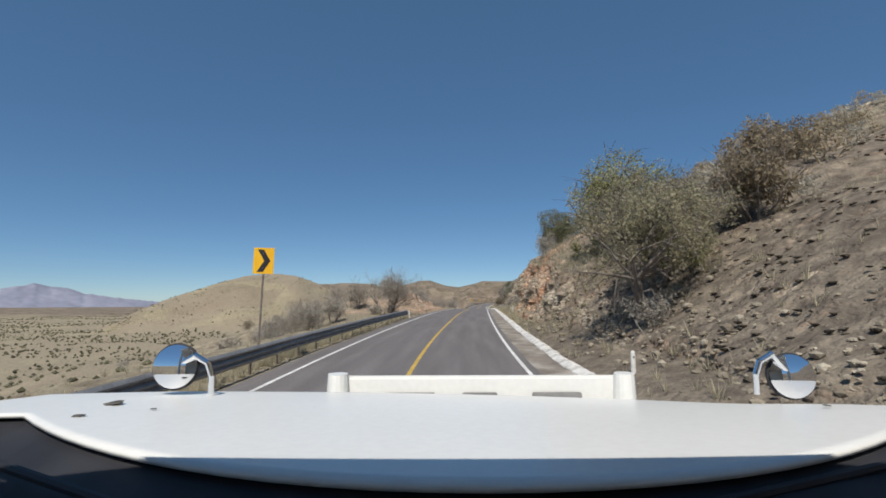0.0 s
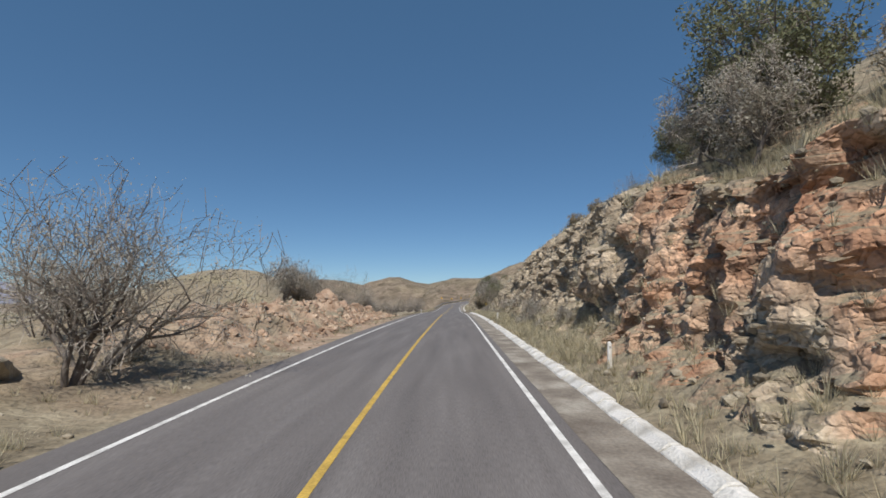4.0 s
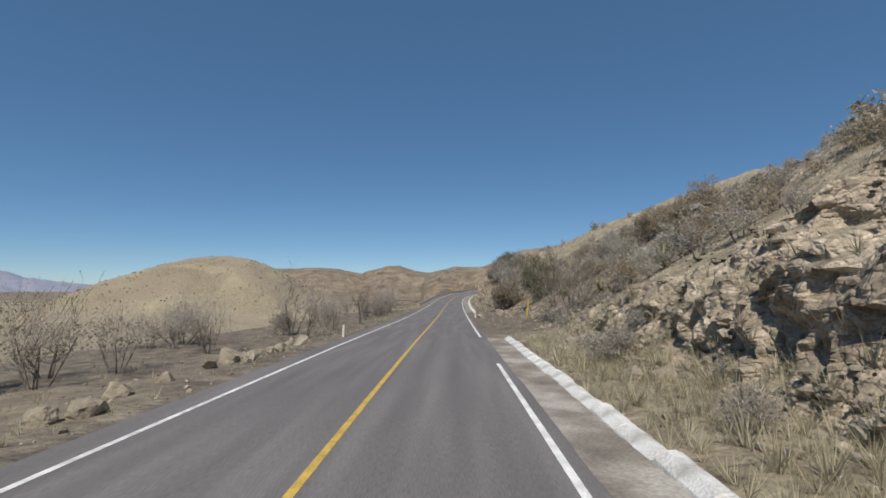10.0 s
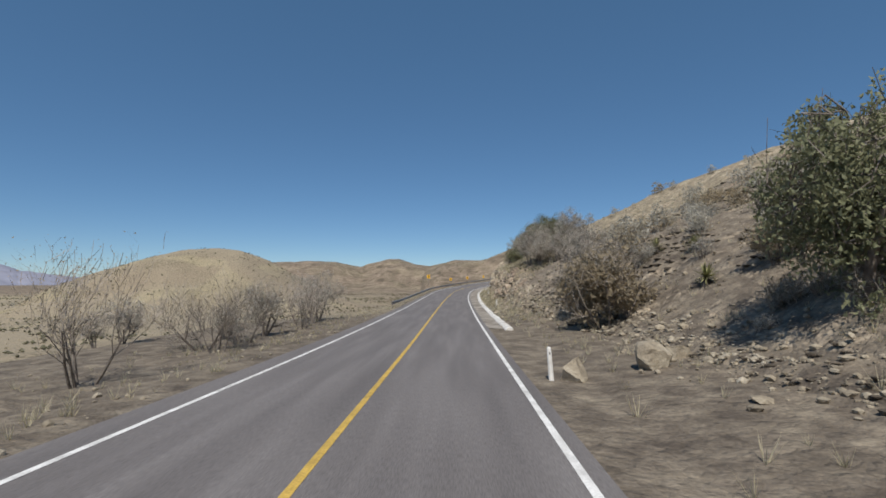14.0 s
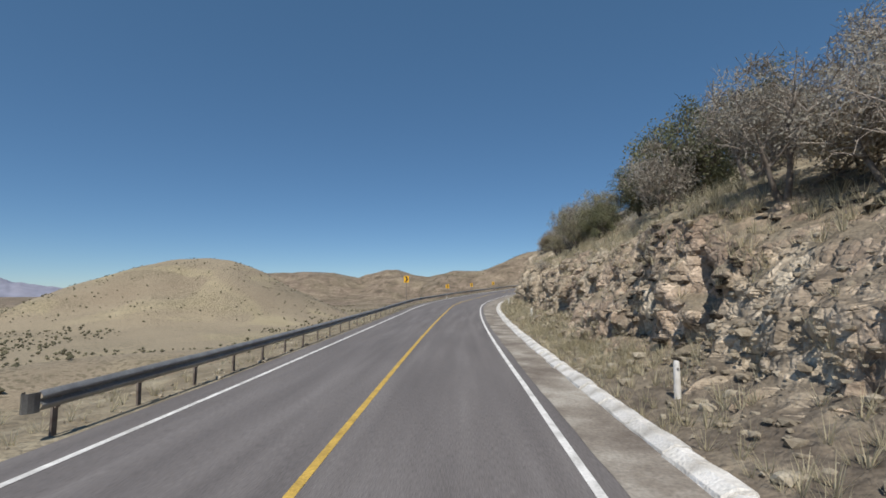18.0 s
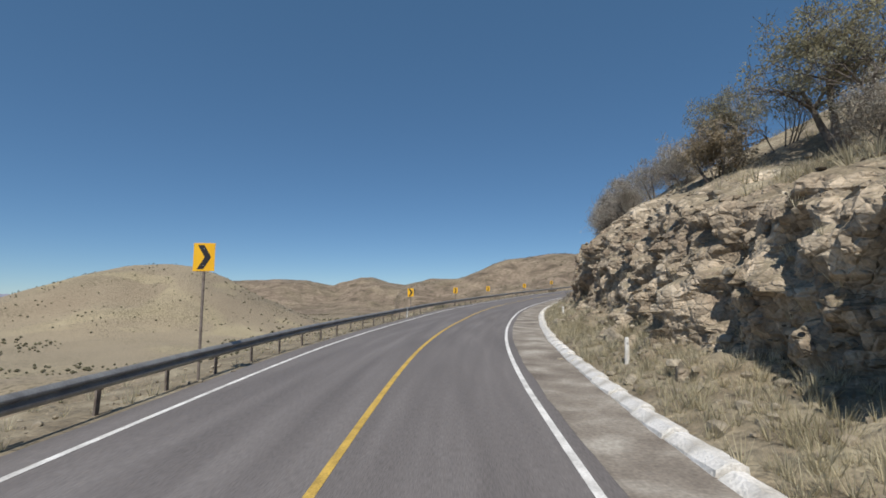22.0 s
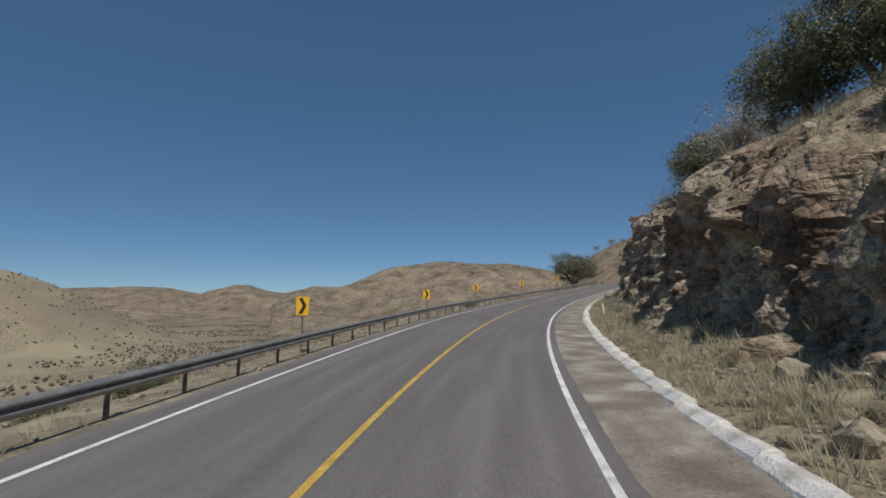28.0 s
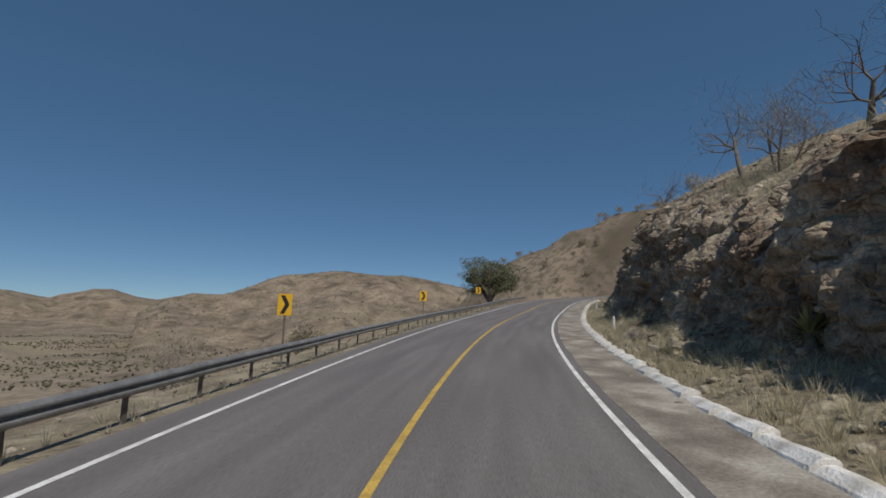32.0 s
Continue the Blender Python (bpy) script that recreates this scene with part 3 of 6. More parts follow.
    me = mesh_from("hillside", places.reshape(-1, 3), grid_faces(n, len(q) + 3)[:, ::-1], M_HILL)
    ob = new("hillside", me)
    tagged(ob, "steep rocky hillside cut open beside the road", "hillside", kind="structure")
    return Land(s, base, places)


def left_land():
    s = np.arange(-52.0, S1 + 2, 0.7)
    n = len(s)
    q = np.linspace(0, 1, 90)
    bank, crest, slope = (LEFT(s, i)[:, None] for i in range(1, 4))
    l, h = np.zeros((n, len(q))), np.zeros((n, len(q)))
    near = q < 0.45
    a = q[near] / 0.45
    l[:, near] = -4.3 - bend_left(s)[:, None] + (crest + 4.3) * a
    h[:, near] = -0.07 + (bank + 0.07) * np.clip((a - 0.25) / 0.75, 0, 1) ** 0.8 - 0.05 * a
    c = (q[~near] - 0.45) / 0.55
    l[:, ~near] = crest - 2 * c - 258 * c ** 2.4
    x = crest - l[:, ~near]
    shelf = LEFT(s, 4)[:, None]
    xs = np.maximum(x - shelf, 0) + 0.12 * np.minimum(x, shelf)
    h[:, ~near] = bank - 0.05 - np.minimum(slope * xs, 3 + 0.24 * xs)
    base = l.copy()
    ss = np.repeat(s[:, None], len(q), 1)
    away = np.clip((q - 0.1) / 0.2, 0, 1)[None, :]
    lump = np.clip(bank, 0.12, 2)
    h = h + away * (0.1 * fbm(ss / 1.2, base / 1.2, 4, 5) + lump * (0.5 * facets(ss / 1.6, base / 1.4, 15) + 0.3 * facets(ss / 0.7, base / 0.7, 19)) * np.clip((1.2 - q) * 1.2, 0, 1)[None, :])
    h = h + np.clip((q - 0.55) / 0.3, 0, 1)[None, :] * 2.5 * fbm(ss / 25, base / 25, 3, 91)
    h = np.maximum(h, -64.0 - on_road(s, 0.0)[:, 2][:, None])
    places = on_road(ss, l, h)
    me = mesh_from("roadside_slope", places.reshape(-1, 3), grid_faces(n, len(q)), M_BANK)
    ob = new("roadside_slope", me)
    tagged(ob, "dry stony slope falling from the road to the valley", "slope", kind="structure")
    return Land(s, base, places)


HILL, BANK = right_land(), left_land()


def gutter(s_from, s_to):
    """The dusty paved strip between the lane and the kerb, with an uneven inner edge."""
    s = np.arange(s_from, s_to, 0.5)
    inner = 3.80 + 0.05 * fbm(s / 2.0, s * 0, 3, 5) + bend_right(s)
    outer = kerb_line(s) + 0.06
    ls = np.stack([inner, inner * 0.5 + outer * 0.5, outer], -1)
    hs = np.array([-0.034, -0.052, -0.05])[None, :] + 0.006 * fbm(ls * 2, s[:, None] * 2 + ls * 0, 2, 8)
    v = on_road(np.repeat(s[:, None], 3, 1), ls, hs)
    ob = new("gutter", mesh_from("gutter", v.reshape(-1, 3), grid_faces(len(s), 3)[:, ::-1], M_GUTTER))
    tagged(ob, "dusty pale gutter strip between road and kerb", "gutter", kind="structure")


gutter(-36.0, 135.0)
gutter(179.0, 397.0)


# ranges: viewpoint x, y, z; distance; half depth; bearing and elevation of the crest in degrees
RANGES = (
    (10, 140, 2.6, 1300, 300, (-38, -36, -33.4, -31.2, -27.4, -24.4, -21.7, -19.4, -16.4, -13.3, -9.5, -6),
     (-2.4, -0.9, 0.3, 1.2, 2.6, 3.35, 3.6, 3.3, 2.2, 0.4, -1.3, -2.7)),
    (0, 140, 2.6, 3000, 500, (-30, -24, -16, -12.8, -9, -6, -3, -1.7, 0.3, 2, 5, 8, 12, 20, 30),
     (0.4, 1.5, 2.1, 2.25, 2.2, 1.6, 2.6, 2.65, 2.0, 1.8, 2.5, 2.6, 2.4, 2, 1.5)),
    (30, 280, 4, 1500, 420, (0, 2.6, 5, 8.3, 11, 12.5, 14.1, 16, 19, 23, 27, 31.5, 34, 40, 48),
     (0.4, 1.9, 2.3, 2.8, 3.9, 4.6, 5.0, 5.15, 5.7, 5.45, 5.2, 4.6, 4.0, 3, 2)),
    (48, 313, 5, 230, 95, (29, 33.7, 36, 38.6, 41, 42.5, 45.5, 48, 50.2, 53, 60, 75, 95),
     (-3, 2.6, 5.0, 7.1, 8.0, 8.2, 10, 11.2, 11.9, 12.4, 13, 12, 10)),
    (0, 100, 2, 900, 500, (60, 90, 130, 180, 230, 250), (7, 9, 9, 7, 4, 1)),
)


def far_height(x, y):
    far = np.hypot(x, y - 300)
    floor = -62 + 36 * np.clip((far - 1300) / 2400, 0, 1)
    z = floor + 5 * fbm(x / 240, y / 240, 4, 7)
    for ox, oy, oz, dist, deep, azs, els in RANGES:
        az = np.degrees(np.arctan2(x - ox, y - oy))
        if azs[-1] > 180:
            az = np.where(az < 0, az + 360, az)
        r = np.hypot(x - ox, y - oy)
        crest = oz + dist * np.tan(np.radians(np.interp(az, azs, els, -9, -9)))
        crest = crest + (dist / 300) * fbm(x / (20 + dist / 25), y / (20 + dist / 25), 4, 33)
        t = (r - dist) / deep
        t = np.where(t > 0, t, t * (1 + 0.5 * fbm(x / (30 + dist / 9), y / (30 + dist / 9), 3, 45)))
        body = np.exp(-np.abs(t) ** 1.8 * 1.6)
        gully = (8 + dist / 90) * fbm(x / (40 + dist / 14), y / (40 + dist / 14), 5, 57) * np.clip(np.abs(t) * 3, 0.1, 1) * body
        z = np.maximum(z, floor + (crest - floor) * body + gully)
    return z


def far_ground():
    n = 330
    t = np.linspace(-1, 1, n)
    g = 4800 * np.sign(t) * np.abs(t) ** 1.5
    x, y = np.meshgrid(g, g + 300, indexing="ij")
    z = far_height(x, y)
    # the plain lies under the road's own slopes
    near = np.min([np.hypot(x - px, y - py) for px, py, _ in LINE[::40]], axis=0)
    z = np.where(near < 62, np.minimum(z, -50), z)
    v = np.stack([x, y, z], -1).reshape(-1, 3)
    ob = new("ground", mesh_from("ground", v, grid_faces(n, n), M_FAR, True))
    tagged(ob, "dry grassy valley plain with rounded brown hills", "ground", kind="structure")


far_ground()


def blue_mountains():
    """The far jagged range on the horizon, its blue distance haze put into the rock's colour."""
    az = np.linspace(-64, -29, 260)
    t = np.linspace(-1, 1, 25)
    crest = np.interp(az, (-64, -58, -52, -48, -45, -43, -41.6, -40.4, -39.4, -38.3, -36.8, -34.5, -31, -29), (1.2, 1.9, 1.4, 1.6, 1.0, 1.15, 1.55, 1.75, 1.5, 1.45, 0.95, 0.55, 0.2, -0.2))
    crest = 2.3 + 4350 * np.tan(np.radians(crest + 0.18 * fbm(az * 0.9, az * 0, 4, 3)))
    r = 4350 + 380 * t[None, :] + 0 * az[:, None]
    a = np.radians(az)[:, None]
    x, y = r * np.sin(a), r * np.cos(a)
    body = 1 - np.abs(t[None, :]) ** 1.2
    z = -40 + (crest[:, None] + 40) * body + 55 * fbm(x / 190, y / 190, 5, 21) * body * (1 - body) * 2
    ob = new("backdrop", mesh_from("backdrop", np.stack([x, y, z], -1).reshape(-1, 3), grid_faces(len(az), len(t)), M_HAZED, True))
    tagged(ob, "distant jagged mountain range, blue-grey from haze put into its colour", "mountains", kind="structure")


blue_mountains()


# ---- kerb, rails, signs and markers ----
def kerb_block(length, seed):
    rnd = random.Random(seed)
    bm = bmesh.new()
    prof = ((-0.05, -0.12), (0.03, 0.035), (0.20, 0.135), (0.36, 0.135), (0.43, 0.10), (0.45, -0.12))
    rows = []
    for y in (-length / 2, -length / 2 + 0.03, -0.15, 0.2, length / 2 - 0.03, length / 2):
        end = 0.012 if abs(abs(y) - length / 2) < 1e-6 else 0.0
        rows.append([bm.verts.new((x + rnd.uniform(-0.012, 0.012), y, z - end + rnd.uniform(-0.012, 0.012))) for x, z in prof])
    for a, b in zip(rows, rows[1:]):
        for i in range(len(prof) - 1):
            bm.faces.new((a[i], b[i], b[i + 1], a[i + 1]))
    bm.faces.new(rows[0]), bm.faces.new(rows[-1][::-1])
    bmesh.ops.recalc_face_normals(bm, faces=bm.faces)
    me = bpy.data.meshes.new("kerb_block")
    bm.to_mesh(me)
    bm.free()
    me.materials.append(M_KERB)
    return me


def make_kerb():
    rnd = random.Random(4)
    for a, b in ((-36.0, 134.5), (179.0, 396.0)):
        k = tagged(new("kerb"), "white-painted concrete kerb blocks along the gravel verge, chipped", "kerb", kind="structure")
        kinds = [kerb_block(1.5, i) for i in range(6)]
        s = a
        while s < b:
            o = part("kerb_block", rnd.choice(kinds), None, k)
            if not 86.2 < s < 88:
                p = on_road(s, float(kerb_line(s)) + rnd.uniform(-0.03, 0.03), -0.06 + rnd.uniform(-0.02, 0.02))
                o.matrix_basis = pose(*p, rnd.uniform(-0.8, 0.8), rnd.uniform(-2, 2), heading(s) + rnd.uniform(-1, 1))
            else:
                bpy.data.objects.remove(o)
            s += 1.54


make_kerb()


def swept(name, prof, s_from, s_to, l0, h0, thick, mat, step=0.7):
    """A pressed sheet of steel: an open profile with thickness, swept along the road."""
    n = max(2, int(round((s_to - s_from) / step)) + 1)
    s = np.linspace(s_from, s_to, n)
    ring = [(a, z) for a, z in prof] + [(a - thick, z) for a, z in prof[::-1]]
    k = len(ring)
    ls, hs = np.array([r[0] for r in ring]) + l0, np.array([r[1] for r in ring]) + h0
    v = on_road(np.repeat(s, k), np.tile(ls, n) - np.repeat(bend_left(s), k), np.tile(hs, n))
    f = []
    for i in range(n - 1):
        for j in range(k):
            f.append((i * k + j, i * k + (j + 1) % k, (i + 1) * k + (j + 1) % k, (i + 1) * k + j))
    me = mesh_from(name, v, f, mat)
    return me


W_BEAM = ((0.0, 0.0), (0.045, 0.035), (0.075, 0.07), (0.075, 0.10), (0.02, 0.135), (0.0, 0.155), (0.02, 0.175), (0.075, 0.21), (0.075, 0.24), (0.045, 0.275), (0.0, 0.31))
THRIE = W_BEAM + ((0.02, 0.33), (0.075, 0.365), (0.075, 0.40), (0.045, 0.43), (0.0, 0.47))


def post_mesh(high):
    bm = bmesh.new()
    box(bm, -0.005, 0.005, -0.055, 0.055, -0.7, high)
    for y in (-0.055, 0.049):
        box(bm, -0.035, -0.0045, y, y + 0.006, -0.7, high)
    box(bm, 0.0055, 0.05, -0.045, 0.045, high - 0.3, high - 0.02, 0.006)
    me = bpy.data.meshes.new("post")
    bm.to_mesh(me)
    bm.free()
    me.materials.append(M_POST)
    return me


def guardrail(s_from, s_to, prof, low, label):
    g = tagged(new("guardrail"), label, "guardrail")
    top = low + prof[-1][1]
    pm = post_mesh(top - 0.03)
    rnd = random.Random(int(s_from) + 77)
    s = s_from
    while s < s_to:
        o = part("post", pm, None, g)
        o.matrix_basis = pose(*on_road(s, -4.72 - float(bend_left(s)), -0.1), rnd.uniform(-2, 2), rnd.uniform(-2, 2), heading(s))
        s += 2.1
    s = s_from - 0.4
    i = 0
    while s < s_to:
        e = min(s + 4.28, s_to + 0.4)
        part("beam", swept("beam", prof, s, e, -4.66 + 0.006 * (i % 2), low - 0.1 + rnd.uniform(-0.008, 0.008), 0.006, M_STEEL), None, g)
        s += 4.2
        i += 1
    # rounded end pieces
    for at, way in ((s_from - 0.4, -1), (s_to + 0.4, 1)):
        bm = bmesh.new()
        w = prof[-1][1]
        rows = []
        for j in range(7):
            a = j / 6 * math.pi * 0.95
            rows.append([bm.verts.new((0.11 * (math.cos(a) - 1) + 0.03, way * (0.02 + 0.20 * math.sin(a)), z)) for z in (0.0, w)])
        for p, q in zip(rows, rows[1:]):
            bm.faces.new((p[0], q[0], q[1], p[1]))
        bmesh.ops.solidify(bm, geom=bm.faces[:], thickness=0.006)
        o = part("end_piece", bm, M_STEEL, g)
        o.matrix_basis = pose(*on_road(at, -4.64 - float(bend_left(at)), low - 0.1), 0, 0, heading(at))
    return g


guardrail(-34.0, 47.0, THRIE, 0.38, "grey steel guardrail with a broad ribbed beam along the valley edge")
guardrail(200.5, 394.0, W_BEAM, 0.5, "grey steel guardrail on rusty posts along the outside of the bend")


def chevron_sign(wide, high, centre):
    """Curve sign: a yellow panel with a black chevron on a steel post, its foot at the origin, facing -y."""
    root = new("chevron_sign")
    bm = bmesh.new()
    box(bm, -0.03, 0.03, 0.0, 0.045, -0.5, centre + high / 2 - 0.05, 0.006)
    part("post", bm, M_POST, root, "thin galvanised post")
    bm = bmesh.new()
    box(bm, -wide / 2, wide / 2, -0.012, -0.002, centre - high / 2, centre + high / 2, 0.004)
    panel = part("panel", bm, M_SIGN, root, "yellow sign panel")
    bm = bmesh.new()
    w, h = wide * 0.5, high * 0.5
    pts = ((-0.62, 0.86), (-0.02, 0.86), (0.66, 0.0), (-0.02, -0.86), (-0.62, -0.86), (0.06, 0.0))
    f = bm.faces.new([bm.verts.new((x * w, -0.0165, centre + y * h)) for x, y in pts])
    r = bmesh.ops.extrude_face_region(bm, geom=[f])
    bmesh.ops.translate(bm, vec=(0, 0.004, 0), verts=[v for v in r["geom"] if isinstance(v, bmesh.types.BMVert)])
    bmesh.ops.recalc_face_normals(bm, faces=bm.faces)
    part("chevron", bm, M_BLACK, panel, "black chevron")
    for z in (-0.3, 0.3):
        bm = bmesh.new()
        bmesh.ops.create_cone(bm, segments=8, radius1=0.014, radius2=0.012, depth=0.012, cap_ends=True, matrix=pose(0, -0.021, centre + z * high, 90))
        part("bolt", bm, M_STEEL, panel)
    return root


tall = chevron_sign(0.72, 0.92, 3.45)
tall.matrix_basis = pose(*on_road(16.6, -5.5, 0.0), 0, 1.5, heading(16.6) + 3)
tagged(tall, "tall yellow curve sign with a black chevron behind the guardrail", "road sign", "curve signs")
tall_one = chevron_sign(0.56, 0.74, 3.45)
tall_one.matrix_basis = pose(*on_road(245.85, -5.05, -0.38), 0, 0, heading(245.7) + 4)
tagged(tall_one, "tall yellow curve sign on a thin post behind the rail", "road sign", "curve signs")
low_sign = chevron_sign(0.54, 0.70, 1.75)
tagged(low_sign, "low yellow curve sign with a black chevron behind the guardrail", "road sign", "curve signs")
low_sign.matrix_basis = pose(*on_road(275.0, -5.6, 0.1), 0, -1, heading(274) + 4)
for s, turn, up in ((290.6, -6, 0.0), (303.9, -4, -0.12), (321.3, -2, -0.15), (335.5, -8, 0.1), (354.7, 0, 0.2), (373.4, 5, 0.4)):
    copy_thing(low_sign, pose(*on_road(s, -5.6, up), 0, 1.5 * math.sin(s), heading(s) + turn))


def delineator():
    bm = bmesh.new()
    prof = ((0.075, -0.3), (0.07, 0.0), (0.062, 0.55), (0.058, 0.70), (0.045, 0.745), (0.0, 0.755))
    rings = []
    for r, z in prof[:-1]:
        rings.append([bm.verts.new((r * math.cos(a), r * math.sin(a), z)) for a in np.linspace(0, 2 * math.pi, 12, endpoint=False)])
    tip = bm.verts.new((0, 0, prof[-1][1]))
    for a, b in zip(rings, rings[1:]):
        for i in range(12):
            bm.faces.new((a[i], a[(i + 1) % 12], b[(i + 1) % 12], b[i]))
    for i in range(12):
        bm.faces.new((rings[-1][i], rings[-1][(i + 1) % 12], tip))
    root = new("delineator_post")
    part("body", bm, M_MARKER, root)
    bm = bmesh.new()
    box(bm, -0.022, 0.022, -0.067, -0.052, 0.56, 0.62, 0.004)
    part("reflector", bm, M_STEEL, root, "small grey reflector plate")
    return root


first = delineator()
tagged(first, "white concrete marker post beside the kerb", "marker post", "roadside marker posts")
first.matrix_basis = pose(*on_road(13.2, 6.05, 0.0), 0, 0, heading(13))
for s, l, lean in ((56, 6.2, 1), (87.5, 5.8, -1), (163.4, 4.4, -4), (202.5, 6.2, 0), (224.5, 6.4, -1), (247.6, 6.3, 1), (267, 6.9, 0), (291, 7.0, -14), (321, 6.9, -9), (349, 6.9, 0), (372, 6.9, 0),
                   (48.2, -4.55, 0), (135.5, -4.6, 1), (271.5, -4.94, 0)):
    place = Vector(on_road(s, l, 0.04 if l > 0 else -0.1))
    if l > 5:
        place.z = max(place.z, HILL.at(s, l).z - 0.02)
    copy_thing(first, Matrix.Translation(place) @ pose(0, 0, 0, 0, lean, heading(s)))

# yellow marker pole on the slope
pole = new("marker_pole")
bm = bmesh.new()
bmesh.ops.create_cone(bm, segments=12, radius1=0.05, radius2=0.05, depth=2.2, cap_ends=True, matrix=pose(0, 0, 0.7))
part("pole", bm, M_YPOST, pole)
bm = bmesh.new()
bmesh.ops.create_cone(bm, segments=12, radius1=0.062, radius2=0.055, depth=0.1, cap_ends=True, matrix=pose(0, 0, 1.78))
part("cap", bm, M_YPOST, pole)
tagged(pole, "leaning yellow utility marker pole on the stony slope", "marker pole")
pole.matrix_basis = Matrix.Translation(HILL.at(154.5, 9.1)) @ pose(0, 0, 0, 0, 6, heading(154))


# ---- plants ----
def tubes(segs, sides_of):
    """Tapered tubes for a list of (start, end, radius, radius)."""
    vs, fs, n = [], [], 0
    for a, b, ra, rb in segs:
        d = (b - a)
        ln = d.length
        if ln < 1e-5:
            continue
        d = d / ln
        u = d.cross(Vector((0.31, 0.2, 0.93)))
        if u.length < 0.05:
            u = d.cross(Vector((1, 0, 0)))
        u.normalize()
        w = d.cross(u)
        k = sides_of(ra)
        for p, r in ((a, ra), (b + d * rb * 0.4, rb)):
            for i in range(k):
                t = 2 * math.pi * i / k
                vs.append(p + (u * math.cos(t) + w * math.sin(t)) * r)
        for i in range(k if k > 2 else 1):
            j = (i + 1) % k
            fs.append((n + i, n + j, n + k + j, n + k + i))
        n += 2 * k
    return vs, fs


def branch(rnd, out, tips, at, way, length, radius, level, kind):
    """Grows one crooked branch and its side branches."""
    steps = (4, 3, 2, 2)[level]
    p, d = at.copy(), way.normalized()
    for i in range(steps):
        bend = kind["bend"] * (0.6 if level == 0 else 1.0)
        d = (d + Vector((rnd.gauss(0, bend), rnd.gauss(0, bend), rnd.gauss(0, bend) + kind["lift"][level])))
        d.normalize()
        q = p + d * length / steps
        r0, r1 = radius * (1 - 0.62 * i / steps), radius * (1 - 0.62 * (i + 1) / steps)
        out.append((p, q, r0, r1))
        if level < kind["levels"]:
            n = kind["side"][level]
            for _ in range(n if (i >= kind["clear"] or level > 0) else 0):
                side = Vector((rnd.gauss(0, 1), rnd.gauss(0, 1), rnd.gauss(0.1, 0.6)))
                side = (side - d * side.dot(d)).normalized()
                w = d * kind["fwd"] + side
                branch(rnd, out, tips, q, w, length * rnd.uniform(*kind["shrink"]), r1 * rnd.uniform(0.5, 0.75), level + 1, kind)
        if level >= kind["levels"] - 1:
            tips.append((q, d))
        p = q


def sprig(rnd, lv, lf, c, size):
    """One small leaf, turned at random."""
    a = Vector((rnd.gauss(0, 1), rnd.gauss(0, 1), rnd.gauss(0, 1))).normalized()
    b = a.cross(Vector((rnd.gauss(0, 1), rnd.gauss(0, 1), rnd.gauss(0, 1)))).normalized()
    z = size * rnd.uniform(0.6, 1.3)
    k = len(lv)
    lv += [c - a * z, c + b * z * 0.7, c + a * z * 0.8 - b * z * 0.35]
    lf.append((k, k + 1, k + 2))


